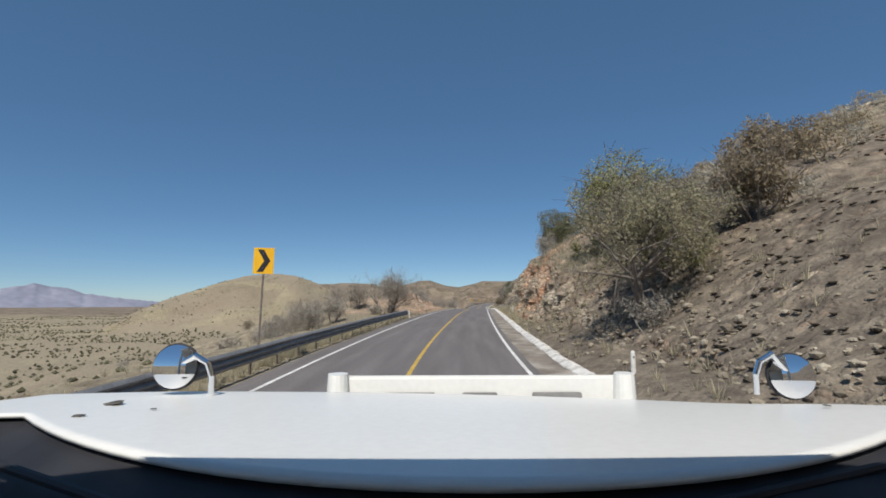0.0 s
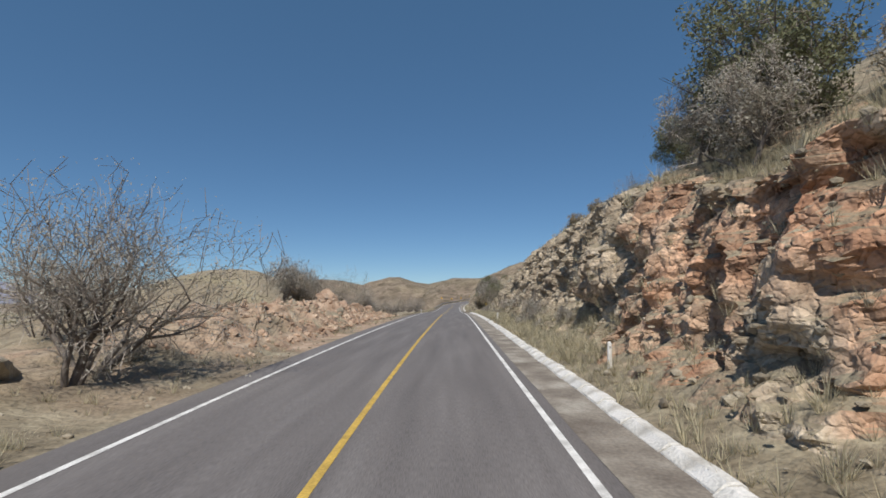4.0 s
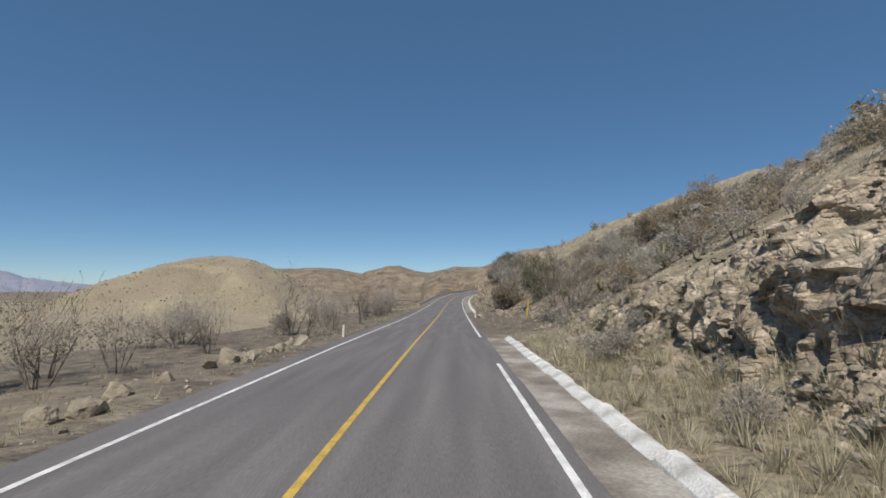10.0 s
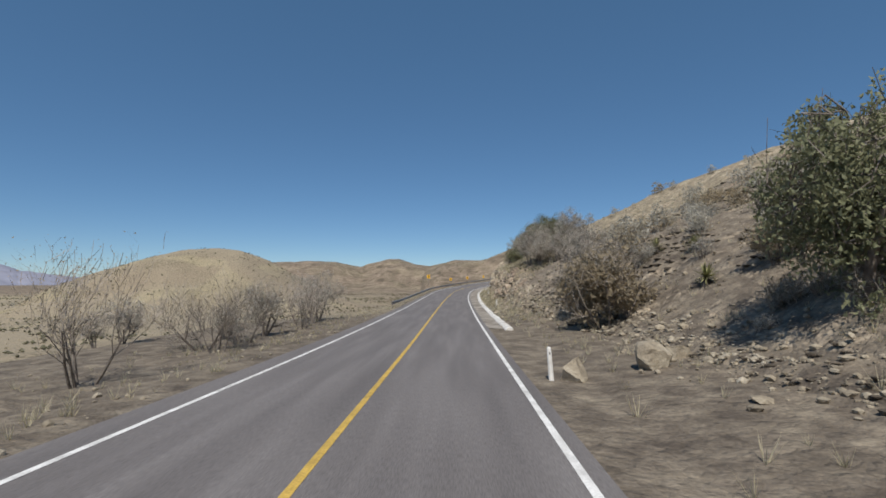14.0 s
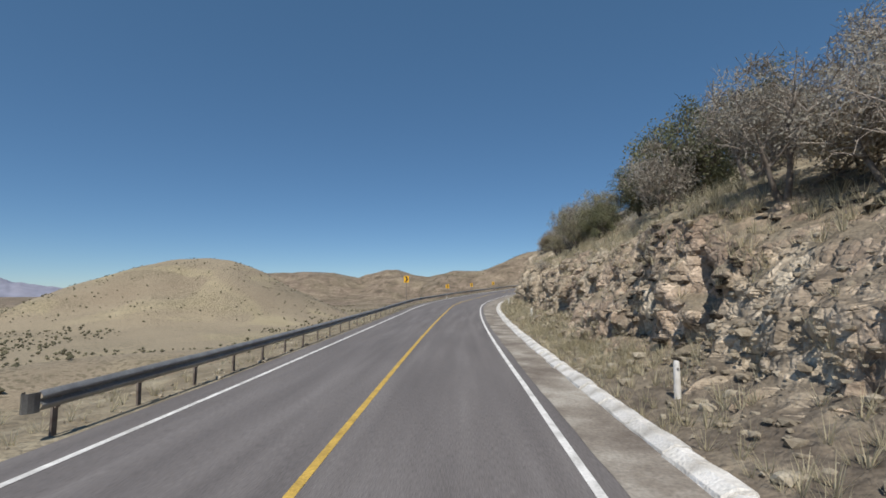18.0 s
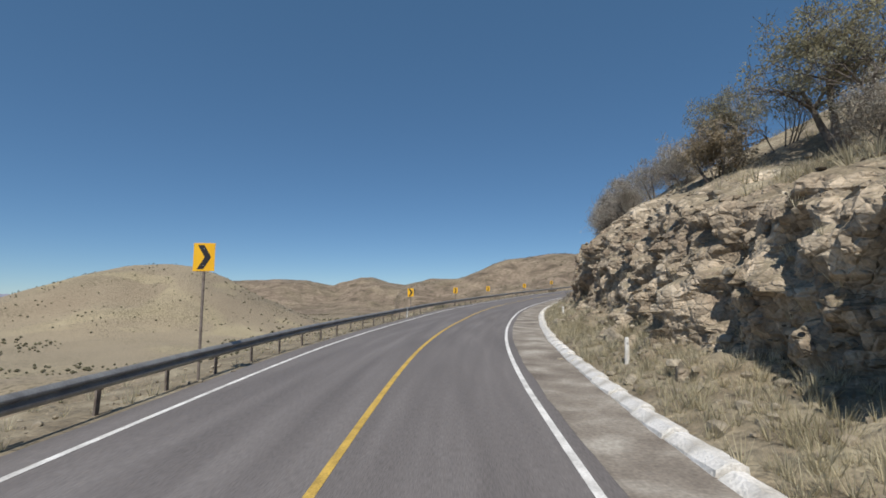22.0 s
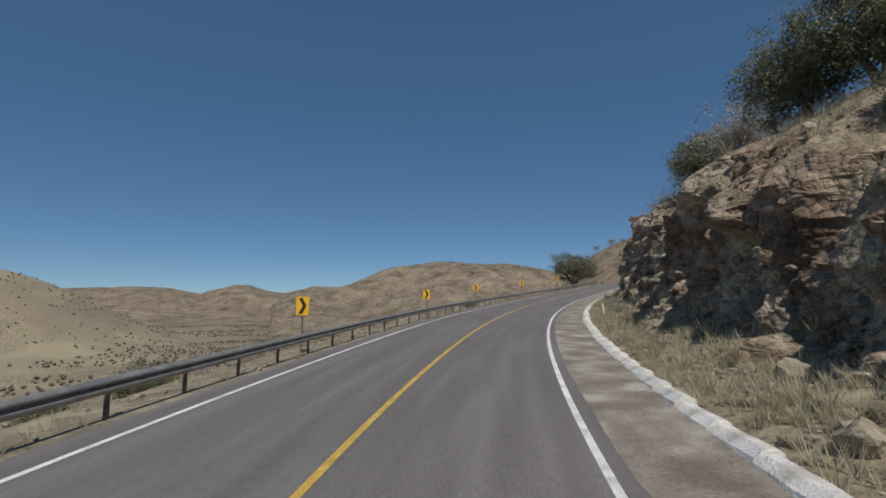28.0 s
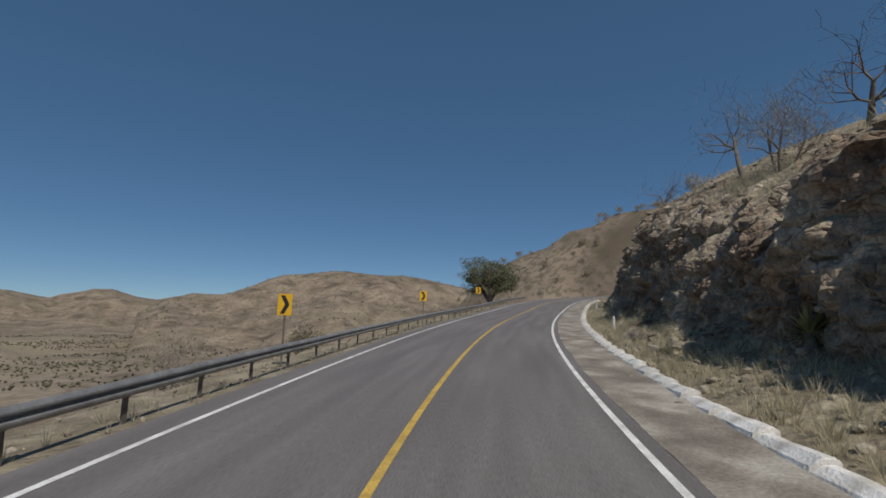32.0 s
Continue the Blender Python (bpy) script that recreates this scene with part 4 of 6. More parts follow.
def grown(seed, kind):
    """Meshes of a plant: its wood and its leaves, at its true size."""
    rnd = random.Random(seed)
    segs, tips = [], []
    for _ in range(kind["stems"]):
        a = rnd.uniform(0, 2 * math.pi)
        tilt = kind["tilt"] * rnd.uniform(0.4, 1.1)
        way = Vector((math.cos(a) * tilt, math.sin(a) * tilt, 1))
        foot = Vector((math.cos(a), math.sin(a), 0)) * kind["clump"] * rnd.uniform(0.2, 1)
        segs.append((Vector((0, 0, -0.3)), foot + Vector((0, 0, -0.05)), kind["radius"] * 1.2, kind["radius"]))
        branch(rnd, segs, tips, foot + Vector((0, 0, -0.08)), way, kind["length"] * rnd.uniform(0.8, 1.1), kind["radius"], 0, kind)
    lv, lf = [], []
    size = kind["leaf"]
    if kind["dome"]:
        # a rounded crown of leafy clumps, each on a twig from the nearest branch
        n, rx, z0, rz, rc, per, sprays = kind["dome"]
        ends = [s[1] for s in segs]
        for _ in range(n):
            d = Vector((rnd.gauss(0, 1), rnd.gauss(0, 1), rnd.gauss(0, 1))).normalized()
            lump = 0.82 + 0.5 * noise.noise(d * 1.7 + Vector((seed, 0, 0)))
            out = (rnd.random() ** 0.45) * lump
            c = Vector((d.x * rx * out, d.y * rx * out, z0 + d.z * rz * out * (1.0 if d.z > 0 else 0.9)))
            near = min(ends, key=lambda e: (e - c).length_squared)
            crook = 0.12 + 0.1 * (c - near).length
            p1 = near.lerp(c, 0.35) + Vector((rnd.gauss(0, crook), rnd.gauss(0, crook), rnd.gauss(0.08, crook)))
            p2 = near.lerp(c, 0.7) + Vector((rnd.gauss(0, crook), rnd.gauss(0, crook), rnd.gauss(0.05, crook)))
            segs += [(near, p1, 0.016, 0.012), (p1, p2, 0.012, 0.009), (p2, c, 0.009, 0.005)]
            for _ in range(sprays):
                w = Vector((rnd.gauss(0, 1), rnd.gauss(0, 1), rnd.gauss(0.35, 0.8)))
                segs.append((c, c + w.normalized() * rc * rnd.uniform(0.8, 1.7), 0.008, 0.005))
            for _ in range(per):
                p = Vector((rnd.gauss(0, 1), rnd.gauss(0, 1), rnd.gauss(0, 0.8)))
                sprig(rnd, lv, lf, c + p.normalized() * rc * rnd.random() ** 0.4, size)
    else:
        for q, d in tips:
            for _ in range(kind["leaves"]):
                sprig(rnd, lv, lf, q + Vector((rnd.gauss(0, 1), rnd.gauss(0, 1), rnd.gauss(0, 0.8))) * kind["puff"], size)
    segs = [(a, c, max(r0, 0.006), max(r1, 0.005)) for a, c, r0, r1 in segs]
    high = max([c.z for _, c, _, _ in segs] + [p.z - size for p in lv])
    thin = min(0.024, 0.42 * kind["radius"])
    if kind["radius"] < 0.03:
        thin = 1.0
    v, f = tubes([g for g in segs if g[2] > thin], lambda r: 7 if r > 0.05 else 4)
    wood = mesh_from("wood", [tuple(p) for p in v], f, M_BARK, True) if f else None
    v, f = tubes([g for g in segs if g[2] <= thin], lambda r: 3 if r > 0.0085 else 2)
    twigs = mesh_from("branchwork", [tuple(p) for p in v], f, kind["bark"], True)
    leaves = mesh_from("leaves", [tuple(p) for p in lv], lf, kind["green"]) if lf else None
    return wood, twigs, leaves, high


BASE = dict(levels=2, clear=1, stems=1, tilt=0.15, clump=0.0, length=2.2, radius=0.16, side=(2, 2, 1), lift=(0.05, 0.03, 0.02, 0.0), fwd=0.75, shrink=(0.5, 0.75), bend=0.18,
            bark=M_BARK, green=M_LEAF_OLIVE, leaves=6, leaf=0.05, puff=0.13, dome=None)
# dome: clumps, crown radius, height of its middle, half its height, clump radius, leaves and twigs in a clump
KINDS = {
    # spreading broad-leaved tree, half in leaf
    "oak": dict(BASE, stems=3, clear=2, tilt=0.6, clump=0.12, length=2.7, radius=0.15, side=(3, 2, 1), bend=0.24, leaf=0.062, dome=(165, 2.75, 3.05, 2.25, 0.44, 62, 6)),
    "grey": dict(BASE, stems=3, clear=1, tilt=0.6, clump=0.15, length=1.9, radius=0.085, side=(2, 2), bark=M_TWIG, green=M_LEAF_GREY, leaf=0.052, dome=(130, 1.75, 1.95, 1.6, 0.34, 30, 7)),
    "dark": dict(BASE, stems=3, clear=1, tilt=0.5, clump=0.15, length=1.9, radius=0.12, side=(2, 2), green=M_LEAF_DARK, leaf=0.055, dome=(200, 2.15, 1.75, 1.8, 0.36, 82, 2)),
    "brown": dict(BASE, stems=6, tilt=0.85, clump=0.4, length=1.3, radius=0.045, side=(1, 2), bark=M_TWIG, green=M_LEAF_BROWN, leaf=0.07, dome=(105, 1.45, 1.15, 1.1, 0.3, 38, 4)),
    "yellow": dict(BASE, stems=2, clear=2, tilt=0.5, length=2.2, side=(3, 2, 1), lift=(0.1, 0.06, 0.0, -0.1), green=M_LEAF_YELLOW, leaf=0.055, dome=(110, 1.9, 2.2, 1.6, 0.4, 60, 3)),
    "bare": dict(BASE, levels=3, stems=5, tilt=0.55, clump=0.3, length=1.9, radius=0.04, lift=(0.1, 0.1, 0.08, 0.05), fwd=1.2, bend=0.12, bark=M_TWIG, green=M_LEAF_BROWN, leaves=1, leaf=0.03, puff=0.07),
    "sparse": dict(BASE, levels=3, stems=1, clear=2, tilt=0.3, length=2.4, radius=0.11, side=(3, 2, 1), bend=0.2, lift=(0.1, 0.12, 0.1, 0.05), green=M_LEAF_BROWN, leaves=3, leaf=0.05, puff=0.12),
    "weeping": dict(BASE, stems=2, clear=2, tilt=0.4, length=2.6, radius=0.1, side=(3, 2), bend=0.2, bark=M_TWIG, green=M_LEAF_GREY, leaf=0.05, dome=(130, 1.8, 2.9, 1.7, 0.42, 46, 6)),
    # leafless spreading thorn tree
    "acacia": dict(BASE, levels=3, stems=4, clear=1, tilt=0.85, clump=0.25, length=2.2, radius=0.07, side=(3, 2, 2), lift=(0.08, 0.05, 0.03, 0.0), fwd=0.9, shrink=(0.5, 0.72), bend=0.2, bark=M_TWIG, green=M_LEAF_GREY, leaves=2, leaf=0.032, puff=0.12),
    "dead": dict(BASE, levels=3, stems=1, clear=2, tilt=0.25, length=2.4, radius=0.14, side=(3, 2, 2), bend=0.26, leaves=0),
    "bush": dict(BASE, stems=5, tilt=0.9, clump=0.35, length=0.9, radius=0.025, side=(1, 1), bark=M_TWIG, green=M_LEAF_GREY, leaf=0.05, dome=(34, 0.95, 0.6, 0.6, 0.26, 22, 5)),
    # lighter forms for the upper slopes
    "shrub": dict(BASE, stems=3, levels=1, tilt=0.85, clump=0.4, length=1.3, radius=0.05, side=(1, 1), bark=M_TWIG, green=M_LEAF_BROWN, leaf=0.10, dome=(34, 1.35, 1.0, 0.95, 0.36, 16, 2)),
    "thorn": dict(BASE, stems=3, levels=1, tilt=0.7, clump=0.3, length=1.5, radius=0.05, side=(1, 1), bark=M_TWIG, green=M_LEAF_GREY, leaf=0.09, dome=(32, 1.2, 1.2, 1.0, 0.34, 16, 2)),
}
WORDS = {"acacia": ("leafless spreading thorn tree with fine brown-grey twigs", "tree"), "oak": ("olive-leaved gnarled roadside tree on the rocky slope", "tree"), "grey": ("grey-green thorn tree with fine sparse leaves", "tree"),
         "dark": ("dense dark green rounded evergreen tree", "tree"), "brown": ("dry brown many-stemmed shrub", "shrub"), "yellow": ("yellow-green drooping tree on the cut's edge", "tree"),
         "bare": ("leafless grey shrub with upright twigs", "shrub"), "dead": ("bare dark gnarled tree without leaves", "tree"), "sparse": ("thin roadside tree with few dry brown leaves", "tree"), "weeping": ("pale grey tree with drooping fine twigs on the cut's edge", "tree"), "bush": ("small grey dry bush on stony ground", "bush"),
         "shrub": ("brown dry shrub high on the stony hillside", "shrub"), "thorn": ("grey thorn bush high on the stony hillside", "bush")}
MADE = {}


def plant(kind, s, l, high, seed, sink=0.12, wide=1.0):
    land = HILL if l > 0 else BANK
    at = land.at(s, l)
    form = (kind, seed % 3)
    rnd = random.Random(seed * 31 + int(s * 7))
    if form not in MADE:
        wood, twigs, leaves, tall_now = grown(seed % 3 + 100 * len(kind) + ord(kind[1]), KINDS[kind])
        name = WORDS[kind][1]
        root = new(name)
        if wood:
            part("trunk", wood, None, root)
        part("branchwork", twigs, None, root)
        if leaves:
            part("crown", leaves, None, root)
        tagged(root, WORDS[kind][0], name, "roadside " + ("bushes" if name == "bush" else name + "s"))
        MADE[form] = [root, tall_now, False]
    src, tall_now, used = MADE[form]
    size = high / tall_now
    m = Matrix.Translation(at - Vector((0, 0, sink))) @ pose(0, 0, 0, rnd.uniform(-4, 4), rnd.uniform(-4, 4), rnd.uniform(0, 360)) @ Matrix.Diagonal((size * wide, size * wide, size, 1))
    if not used:
        MADE[form][2] = True
        src.matrix_basis = m
        return src
    keep = src.matrix_basis.copy()
    src.matrix_basis = Matrix()
    o = copy_thing(src, m)
    src.matrix_basis = keep
    return o


PLANTS = (
    ("oak", 18, 8.4, 6.2, 0), ("brown", 23, 15.0, 4.4, 0), ("bush", 16.8, 7.9, 1.5, 1), ("bush", 19.6, 8.2, 1.2, 2), ("yellow", 19, 10.4, 2.2, 1), ("oak", 22.5, 11.0, 5.0, 1), ("brown", 27.5, 13.5, 2.8, 2), ("brown", 30, 20.0, 4.2, 1), ("brown", 34, 24.0, 3.6, 2), ("grey", 24, 12.5, 4.6, 0), ("yellow", 31.4, 11.2, 7.0, 0, 0.12, 1.1), ("oak", 21.0, 9.8, 5.2, 2), ("dark", 57, 11.8, 5.6, 0), ("grey", 55.5, 10.2, 4.0, 0), ("grey", 59.5, 10.6, 3.8, 2), ("weeping", 52, 16.6, 7.0, 1), ("brown", 55, 15.5, 3.0, 0),
    ("dark", 80, 20.0, 5.0, 1), ("bare", 84, 17.5, 2.6, 0), ("brown", 92, 16.5, 2.6, 1), ("brown", 97, 16.0, 2.4, 2), ("brown", 104, 17.0, 2.4, 0), ("bare", 106, 15.0, 2.8, 1), ("bush", 78, 8.2, 2.0, 0), ("bush", 84, 8.6, 2.4, 1), ("bare", 88, 9.3, 3.2, 2), ("bush", 95, 9.0, 2.2, 2), ("bush", 104, 8.6, 2.0, 0),
    ("bare", 144.2, 10.6, 6.4, 0), ("bare", 145, 11.2, 5.6, 1), ("bush", 143.5, 10.0, 1.5, 2), ("dark", 162.4, 11.9, 6.4, 2, 0.7, 0.85), ("grey", 150, 24.5, 4.0, 0), ("brown", 153, 20.5, 3.6, 1), ("brown", 146, 21.5, 3.2, 2), ("brown", 170, 15, 2.4, 1), ("bush", 158, 14, 1.6, 0), ("bush", 155, 17, 1.6, 1), ("bush", 166, 17, 1.8, 2), ("brown", 174.5, 9.4, 5.2, 0, 0.4), ("grey", 181, 10.5, 4.2, 1), ("grey", 186, 11.0, 4.4, 2), ("brown", 179, 9.0, 3.0, 1), ("bare", 148, 16, 3.2, 1), ("brown", 150, 22, 3.0, 1), ("brown", 158, 24, 3.2, 2), ("grey", 166, 20, 3.4, 2), ("bare", 184, 9.4, 2.2, 2),
    ("grey", 205, 10.2, 4.2, 0), ("grey", 209, 12.0, 4.6, 1), ("grey", 203, 11.0, 3.8, 2), ("grey", 200, 12.0, 3.4, 0), ("grey", 197.5, 13.5, 3.2, 1), ("grey", 215.5, 11.6, 4.4, 0), ("dark", 212, 14.0, 4.6, 2), ("grey", 207, 15.0, 5.0, 2), ("brown", 204, 11.5, 2.6, 1),
    ("dark", 217.5, 13.6, 5.8, 1), ("grey", 224, 13.8, 4.8, 0), ("dark", 223, 10.6, 2.6, 0), ("oak", 230.5, 11.0, 3.4, 2), ("grey", 232, 10.6, 2.8, 1), ("grey", 235, 11.5, 3.0, 2), ("oak", 228, 12.2, 4.0, 1), ("dark", 226, 14.0, 4.2, 1),
    ("oak", 241, 11.2, 3.0, 2), ("grey", 239.5, 13.4, 5.6, 1), ("oak", 236.5, 14.0, 4.4, 0), ("grey", 245, 11.5, 2.4, 0), ("oak", 249.2, 13.6, 5.4, 1), ("bare", 252, 13.4, 3.4, 0), ("brown", 252.5, 11.4, 2.8, 1), ("grey", 257, 11.2, 2.6, 2), ("bare", 260, 12, 2.6, 1),
    ("oak", 259.5, 14.4, 4.4, 0), ("grey", 264, 12.2, 3.0, 0), ("grey", 267, 11.5, 2.8, 1), ("grey", 270.5, 11.8, 3.4, 2), ("grey", 276, 11.5, 5.0, 0), ("dead", 272.5, 12.4, 4.6, 0), ("grey", 268.5, 14.6, 4.6, 1), ("grey", 284, 12.8, 6.2, 2), ("grey", 281, 13.6, 6.6, 0), ("grey", 286.6, 12.2, 5.4, 1), ("dead", 276.8, 13.0, 5.2, 2), ("grey", 287, 12.2, 3.6, 1), ("weeping", 289.5, 11.8, 5.4, 1), ("grey", 294, 11.8, 3.2, 2),
    ("grey", 291.5, 12.6, 4.4, 0), ("dark", 299, 12.2, 2.2, 2), ("dark", 303.5, 14.0, 5.0, 1), ("dark", 306.5, 13.0, 4.5, 2), ("grey", 311.2, 12.8, 4.8, 1), ("dark", 318.4, 12.6, 4.2, 0, 0.3), ("brown", 314, 12.4, 1.8, 0),
    ("acacia", 329, 13.6, 5.0, 2), ("bush", 332, 14.0, 1.6, 0), ("dead", 334.6, 13.2, 5.0, 0), ("dead", 337, 13.4, 4.8, 2), ("acacia", 342, 12.8, 4.6, 1), ("dead", 346, 13.0, 5.4, 0), ("dead", 361.5, 12.8, 5.0, 1), ("bush", 355, 13.0, 1.4, 1), ("bush", 364, 13.4, 1.4, 2),
    ("acacia", 53.5, -7.6, 5.6, 2), ("acacia", 54.8, -8.0, 5.2, 0), ("bush", 50.4, -8.6, 1.4, 2), ("bush", 56.5, -7.8, 1.2, 0), ("grey", 37, -14.0, 3.2, 0), ("grey", 42, -13.0, 3.6, 1), ("bush", 33, -12.5, 1.8, 2), ("grey", 45.5, -11.5, 3.2, 1), ("bush", 28, -13, 1.8, 0), ("grey", 60, -12.5, 3.6, 0),
    ("acacia", 91, -14.0, 5.6, 1), ("acacia", 95.5, -13.0, 5.4, 0), ("grey", 87, -15.0, 5.0, 2), ("acacia", 93, -16.0, 5.6, 2), ("grey", 89, -13.2, 4.6, 0), ("bare", 99, -12.0, 2.6, 1), ("bare", 97, -11.4, 3.0, 1), ("bare", 101, -12.4, 3.4, 0), ("grey", 103, -13.4, 3.4, 1), ("bare", 106, -12.2, 3.6, 1), ("bare", 109, -12.0, 3.0, 2), ("bare", 111, -13.0, 3.8, 2), ("grey", 119, -13.0, 3.6, 0), ("acacia", 123, -11.6, 2.8, 1), ("bare", 104, -11.0, 2.6, 2), ("grey", 108.5, -12.5, 3.0, 1), ("grey", 116, -12.0, 3.0, 2), ("acacia", 113, -10.6, 5.0, 2), ("bare", 115, -11.0, 4.2, 0),
    ("bare", 120.5, -10.5, 3.6, 1), ("bare", 129, -9.6, 3.9, 2), ("bare", 136.5, -7.6, 4.4, 0), ("bare", 144, -7.4, 3.6, 1), ("sparse", 152.4, -6.9, 4.5, 0), ("acacia", 172, -9.6, 3.2, 0), ("grey", 177, -9.0, 3.8, 1), ("bare", 183, -8.8, 3.2, 2), ("bare", 140, -9.4, 5.5, 2),
    ("bare", 170, -8.2, 4.2, 2), ("bare", 174, -8.6, 3.9, 0), ("bare", 181, -7.8, 3.9, 1), ("acacia", 186, -8.8, 3.4, 2), ("grey", 189.5, -9.4, 4.7, 0), ("bare", 163, -8.4, 4.4, 1),
    ("dark", 306, -14.0, 3.0, 1), ("dark", 309, -15.5, 3.0, 2), ("grey", 312, -13.0, 2.4, 0), ("dark", 303, -17.0, 2.8, 0), ("bare", 334, -9, 3.0, 0), ("brown", 345, -10, 2.4, 1),
)
for kind, s, l, high, seed, *deep in PLANTS:
    plant(kind, s, l, high, seed, *deep)


SCRUB_SPOTS = {"shrub": [], "thorn": []}


def upper(kind, s, l, high, rnd):
    """A shrub high on the slope: near ones stand singly, those farther up are joined."""
    if l < 16 and kind != "bush":
        plant(kind, s, l, high, rnd.randrange(3))
    else:
        p, k = HILL.at(s, l), high / 2.2
        SCRUB_SPOTS["thorn" if kind == "bush" else kind].append(((p.x, p.y, p.z - 0.1), (k, k, k), rnd.uniform(0, 6.28), (0, 0)))


def scatter_plants():
    rnd = random.Random(12)
    for _ in range(330):
        s, l = rnd.uniform(100, 205) if rnd.random() < 0.3 else rnd.uniform(-5, 385), 15 + 50 * rnd.random() ** 1.6
        dense = 0.9 if s < 30 or 130 < s < 200 else 0.55
        if rnd.random() < dense:
            upper(rnd.choice(("shrub", "shrub", "thorn", "thorn", "bush")), s, l, rnd.uniform(1.2, 2.8), rnd)
    for _ in range(60):
        s = rnd.choice((rnd.uniform(24, 62), rnd.uniform(24, 62), rnd.uniform(112, 200)))
        plant("bush", s, float(RIGHT(s, 1) + RIGHT(s, 3)) + 16 * rnd.random() ** 1.4, rnd.uniform(0.5, 1.1), rnd.randrange(3), 0.06)
    for _ in range(340):
        upper(rnd.choice(("shrub", "thorn", "thorn")), rnd.uniform(108, 204), 12 + 42 * rnd.random() ** 1.2, rnd.uniform(0.8, 2.0), rnd)
    for _ in range(60):
        upper(rnd.choice(("shrub", "thorn")), rnd.uniform(26, 70), 12 + 26 * rnd.random(), rnd.uniform(0.8, 1.9), rnd)
    for _ in range(30):
        upper(rnd.choice(("shrub", "thorn")), rnd.uniform(6, 62), rnd.uniform(17, 48), rnd.uniform(1.8, 3.4), rnd)
    for _ in range(17):
        plant(rnd.choice(("acacia", "acacia", "bare", "grey")), rnd.uniform(36, 64), -(11.5 + 11 * rnd.random()), rnd.uniform(2.2, 3.8), rnd.randrange(3))
    for _ in range(22):
        plant(rnd.choice(("acacia", "bare", "bare", "grey")), rnd.uniform(98, 190), -(8.6 + 9 * rnd.random()), rnd.uniform(2.0, 3.6), rnd.randrange(3))
    for _ in range(60):
        s, l = rnd.uniform(0, 390), -(13 + 60 * rnd.random() ** 1.5)
        plant(rnd.choice(("bush", "thorn", "shrub", "thorn")), s, l, rnd.uniform(1.2, 2.6), rnd.randrange(3))
    for _ in range(40):
        s = rnd.uniform(66, 135) if rnd.random() < 0.6 else rnd.uniform(225, 380)
        plant("bush", s, rnd.uniform(6.6, 8.6), rnd.uniform(0.6, 1.3), rnd.randrange(3), 0.05)


scatter_plants()


def ridge_plants():
    rnd = random.Random(33)
    for _ in range(150):
        a, r = radians(rnd.uniform(31, 62)), rnd.uniform(110, 240)
        x, y = 48 + r * math.sin(a), 313 + r * math.cos(a)
        z = float(far_height(np.array([x]), np.array([y]))[0])
        if np.min(np.hypot(LINE[:, 0] - x, LINE[:, 1] - y)) < 66:
            continue
        k = rnd.uniform(0.8, 1.7)
        SCRUB_SPOTS[rnd.choice(("shrub", "shrub", "thorn"))].append(((x, y, z - 0.2), (k, k, k), rnd.uniform(0, 6.28), (0, 0)))


ridge_plants()
# the dark round tree at the far bend
o = plant("dark", 360, -9.0, 5.6, 0, wide=1.35)
o.matrix_basis = Matrix.Translation(Vector((102.8, 384.0, 9.8))) @ Matrix.Diagonal((3.4, 3.4, 2.2, 1))


def yucca(s, l, high, seed):
    """Rosette of stiff pointed leaves over a short trunk."""
    rnd = random.Random(seed)
    root = new("yucca")
    bm = bmesh.new()
    bmesh.ops.create_cone(bm, segments=8, radius1=0.16, radius2=0.12, depth=0.6, cap_ends=True, matrix=pose(0, 0, 0.1))
    part("trunk", bm, M_BARK, root)
    v, f = [], []
    for i in range(90):
        a, e = rnd.uniform(0, 2 * math.pi), rnd.uniform(-0.5, 1.35)
        ln = high * rnd.uniform(0.7, 1.0)
        d = Vector((math.cos(a) * math.cos(e), math.sin(a) * math.cos(e), math.sin(e)))
        side = Vector((-math.sin(a), math.cos(a), 0)) * 0.035
        p = Vector((0, 0, 0.35))
        mid, tip = p + d * ln * 0.55, p + d * ln + Vector((0, 0, -0.08 * ln))
        k = len(v)
        v += [p - side, p + side, mid + side * 0.8, mid - side * 0.8, tip]
        f += [(k, k + 1, k + 2, k + 3), (k + 3, k + 2, k + 4, k + 4)]
    me = bpy.data.meshes.new("leaves")
    me.from_pydata([tuple(x) for x in v], [], [tuple(dict.fromkeys(x)) for x in f])
    me.materials.append(M_AGAVE)
    part("leaves", me, None, root)
    tagged(root, "spiky yucca with stiff yellow-green leaves on the slope", "yucca", "yuccas on the slope")
    root.matrix_basis = Matrix.Translation(HILL.at(s, l)) @ pose(0, 0, 0, 0, -8, seed * 40)
    return root


for i, (s, l, high) in enumerate(((36, 10.0, 1.2), (33.5, 10.4, 1.3), (133.5, 13.6, 1.5), (150, 10.5, 0.9), (168, 16, 1.0), (333, 8.6, 0.9), (27, 12.5, 0.9), (181, 14.5, 0.9), (140, 18, 1.0), (146.5, 14.0, 1.1), (152.6, 12.4, 0.9), (157, 13.0, 0.8), (160.5, 15.6, 0.8), (172, 13.0, 0.9), (177.5, 15.0, 0.9), (190, 16.0, 0.8), (196, 17.0, 0.9))):
    yucca(s, l, high, i)


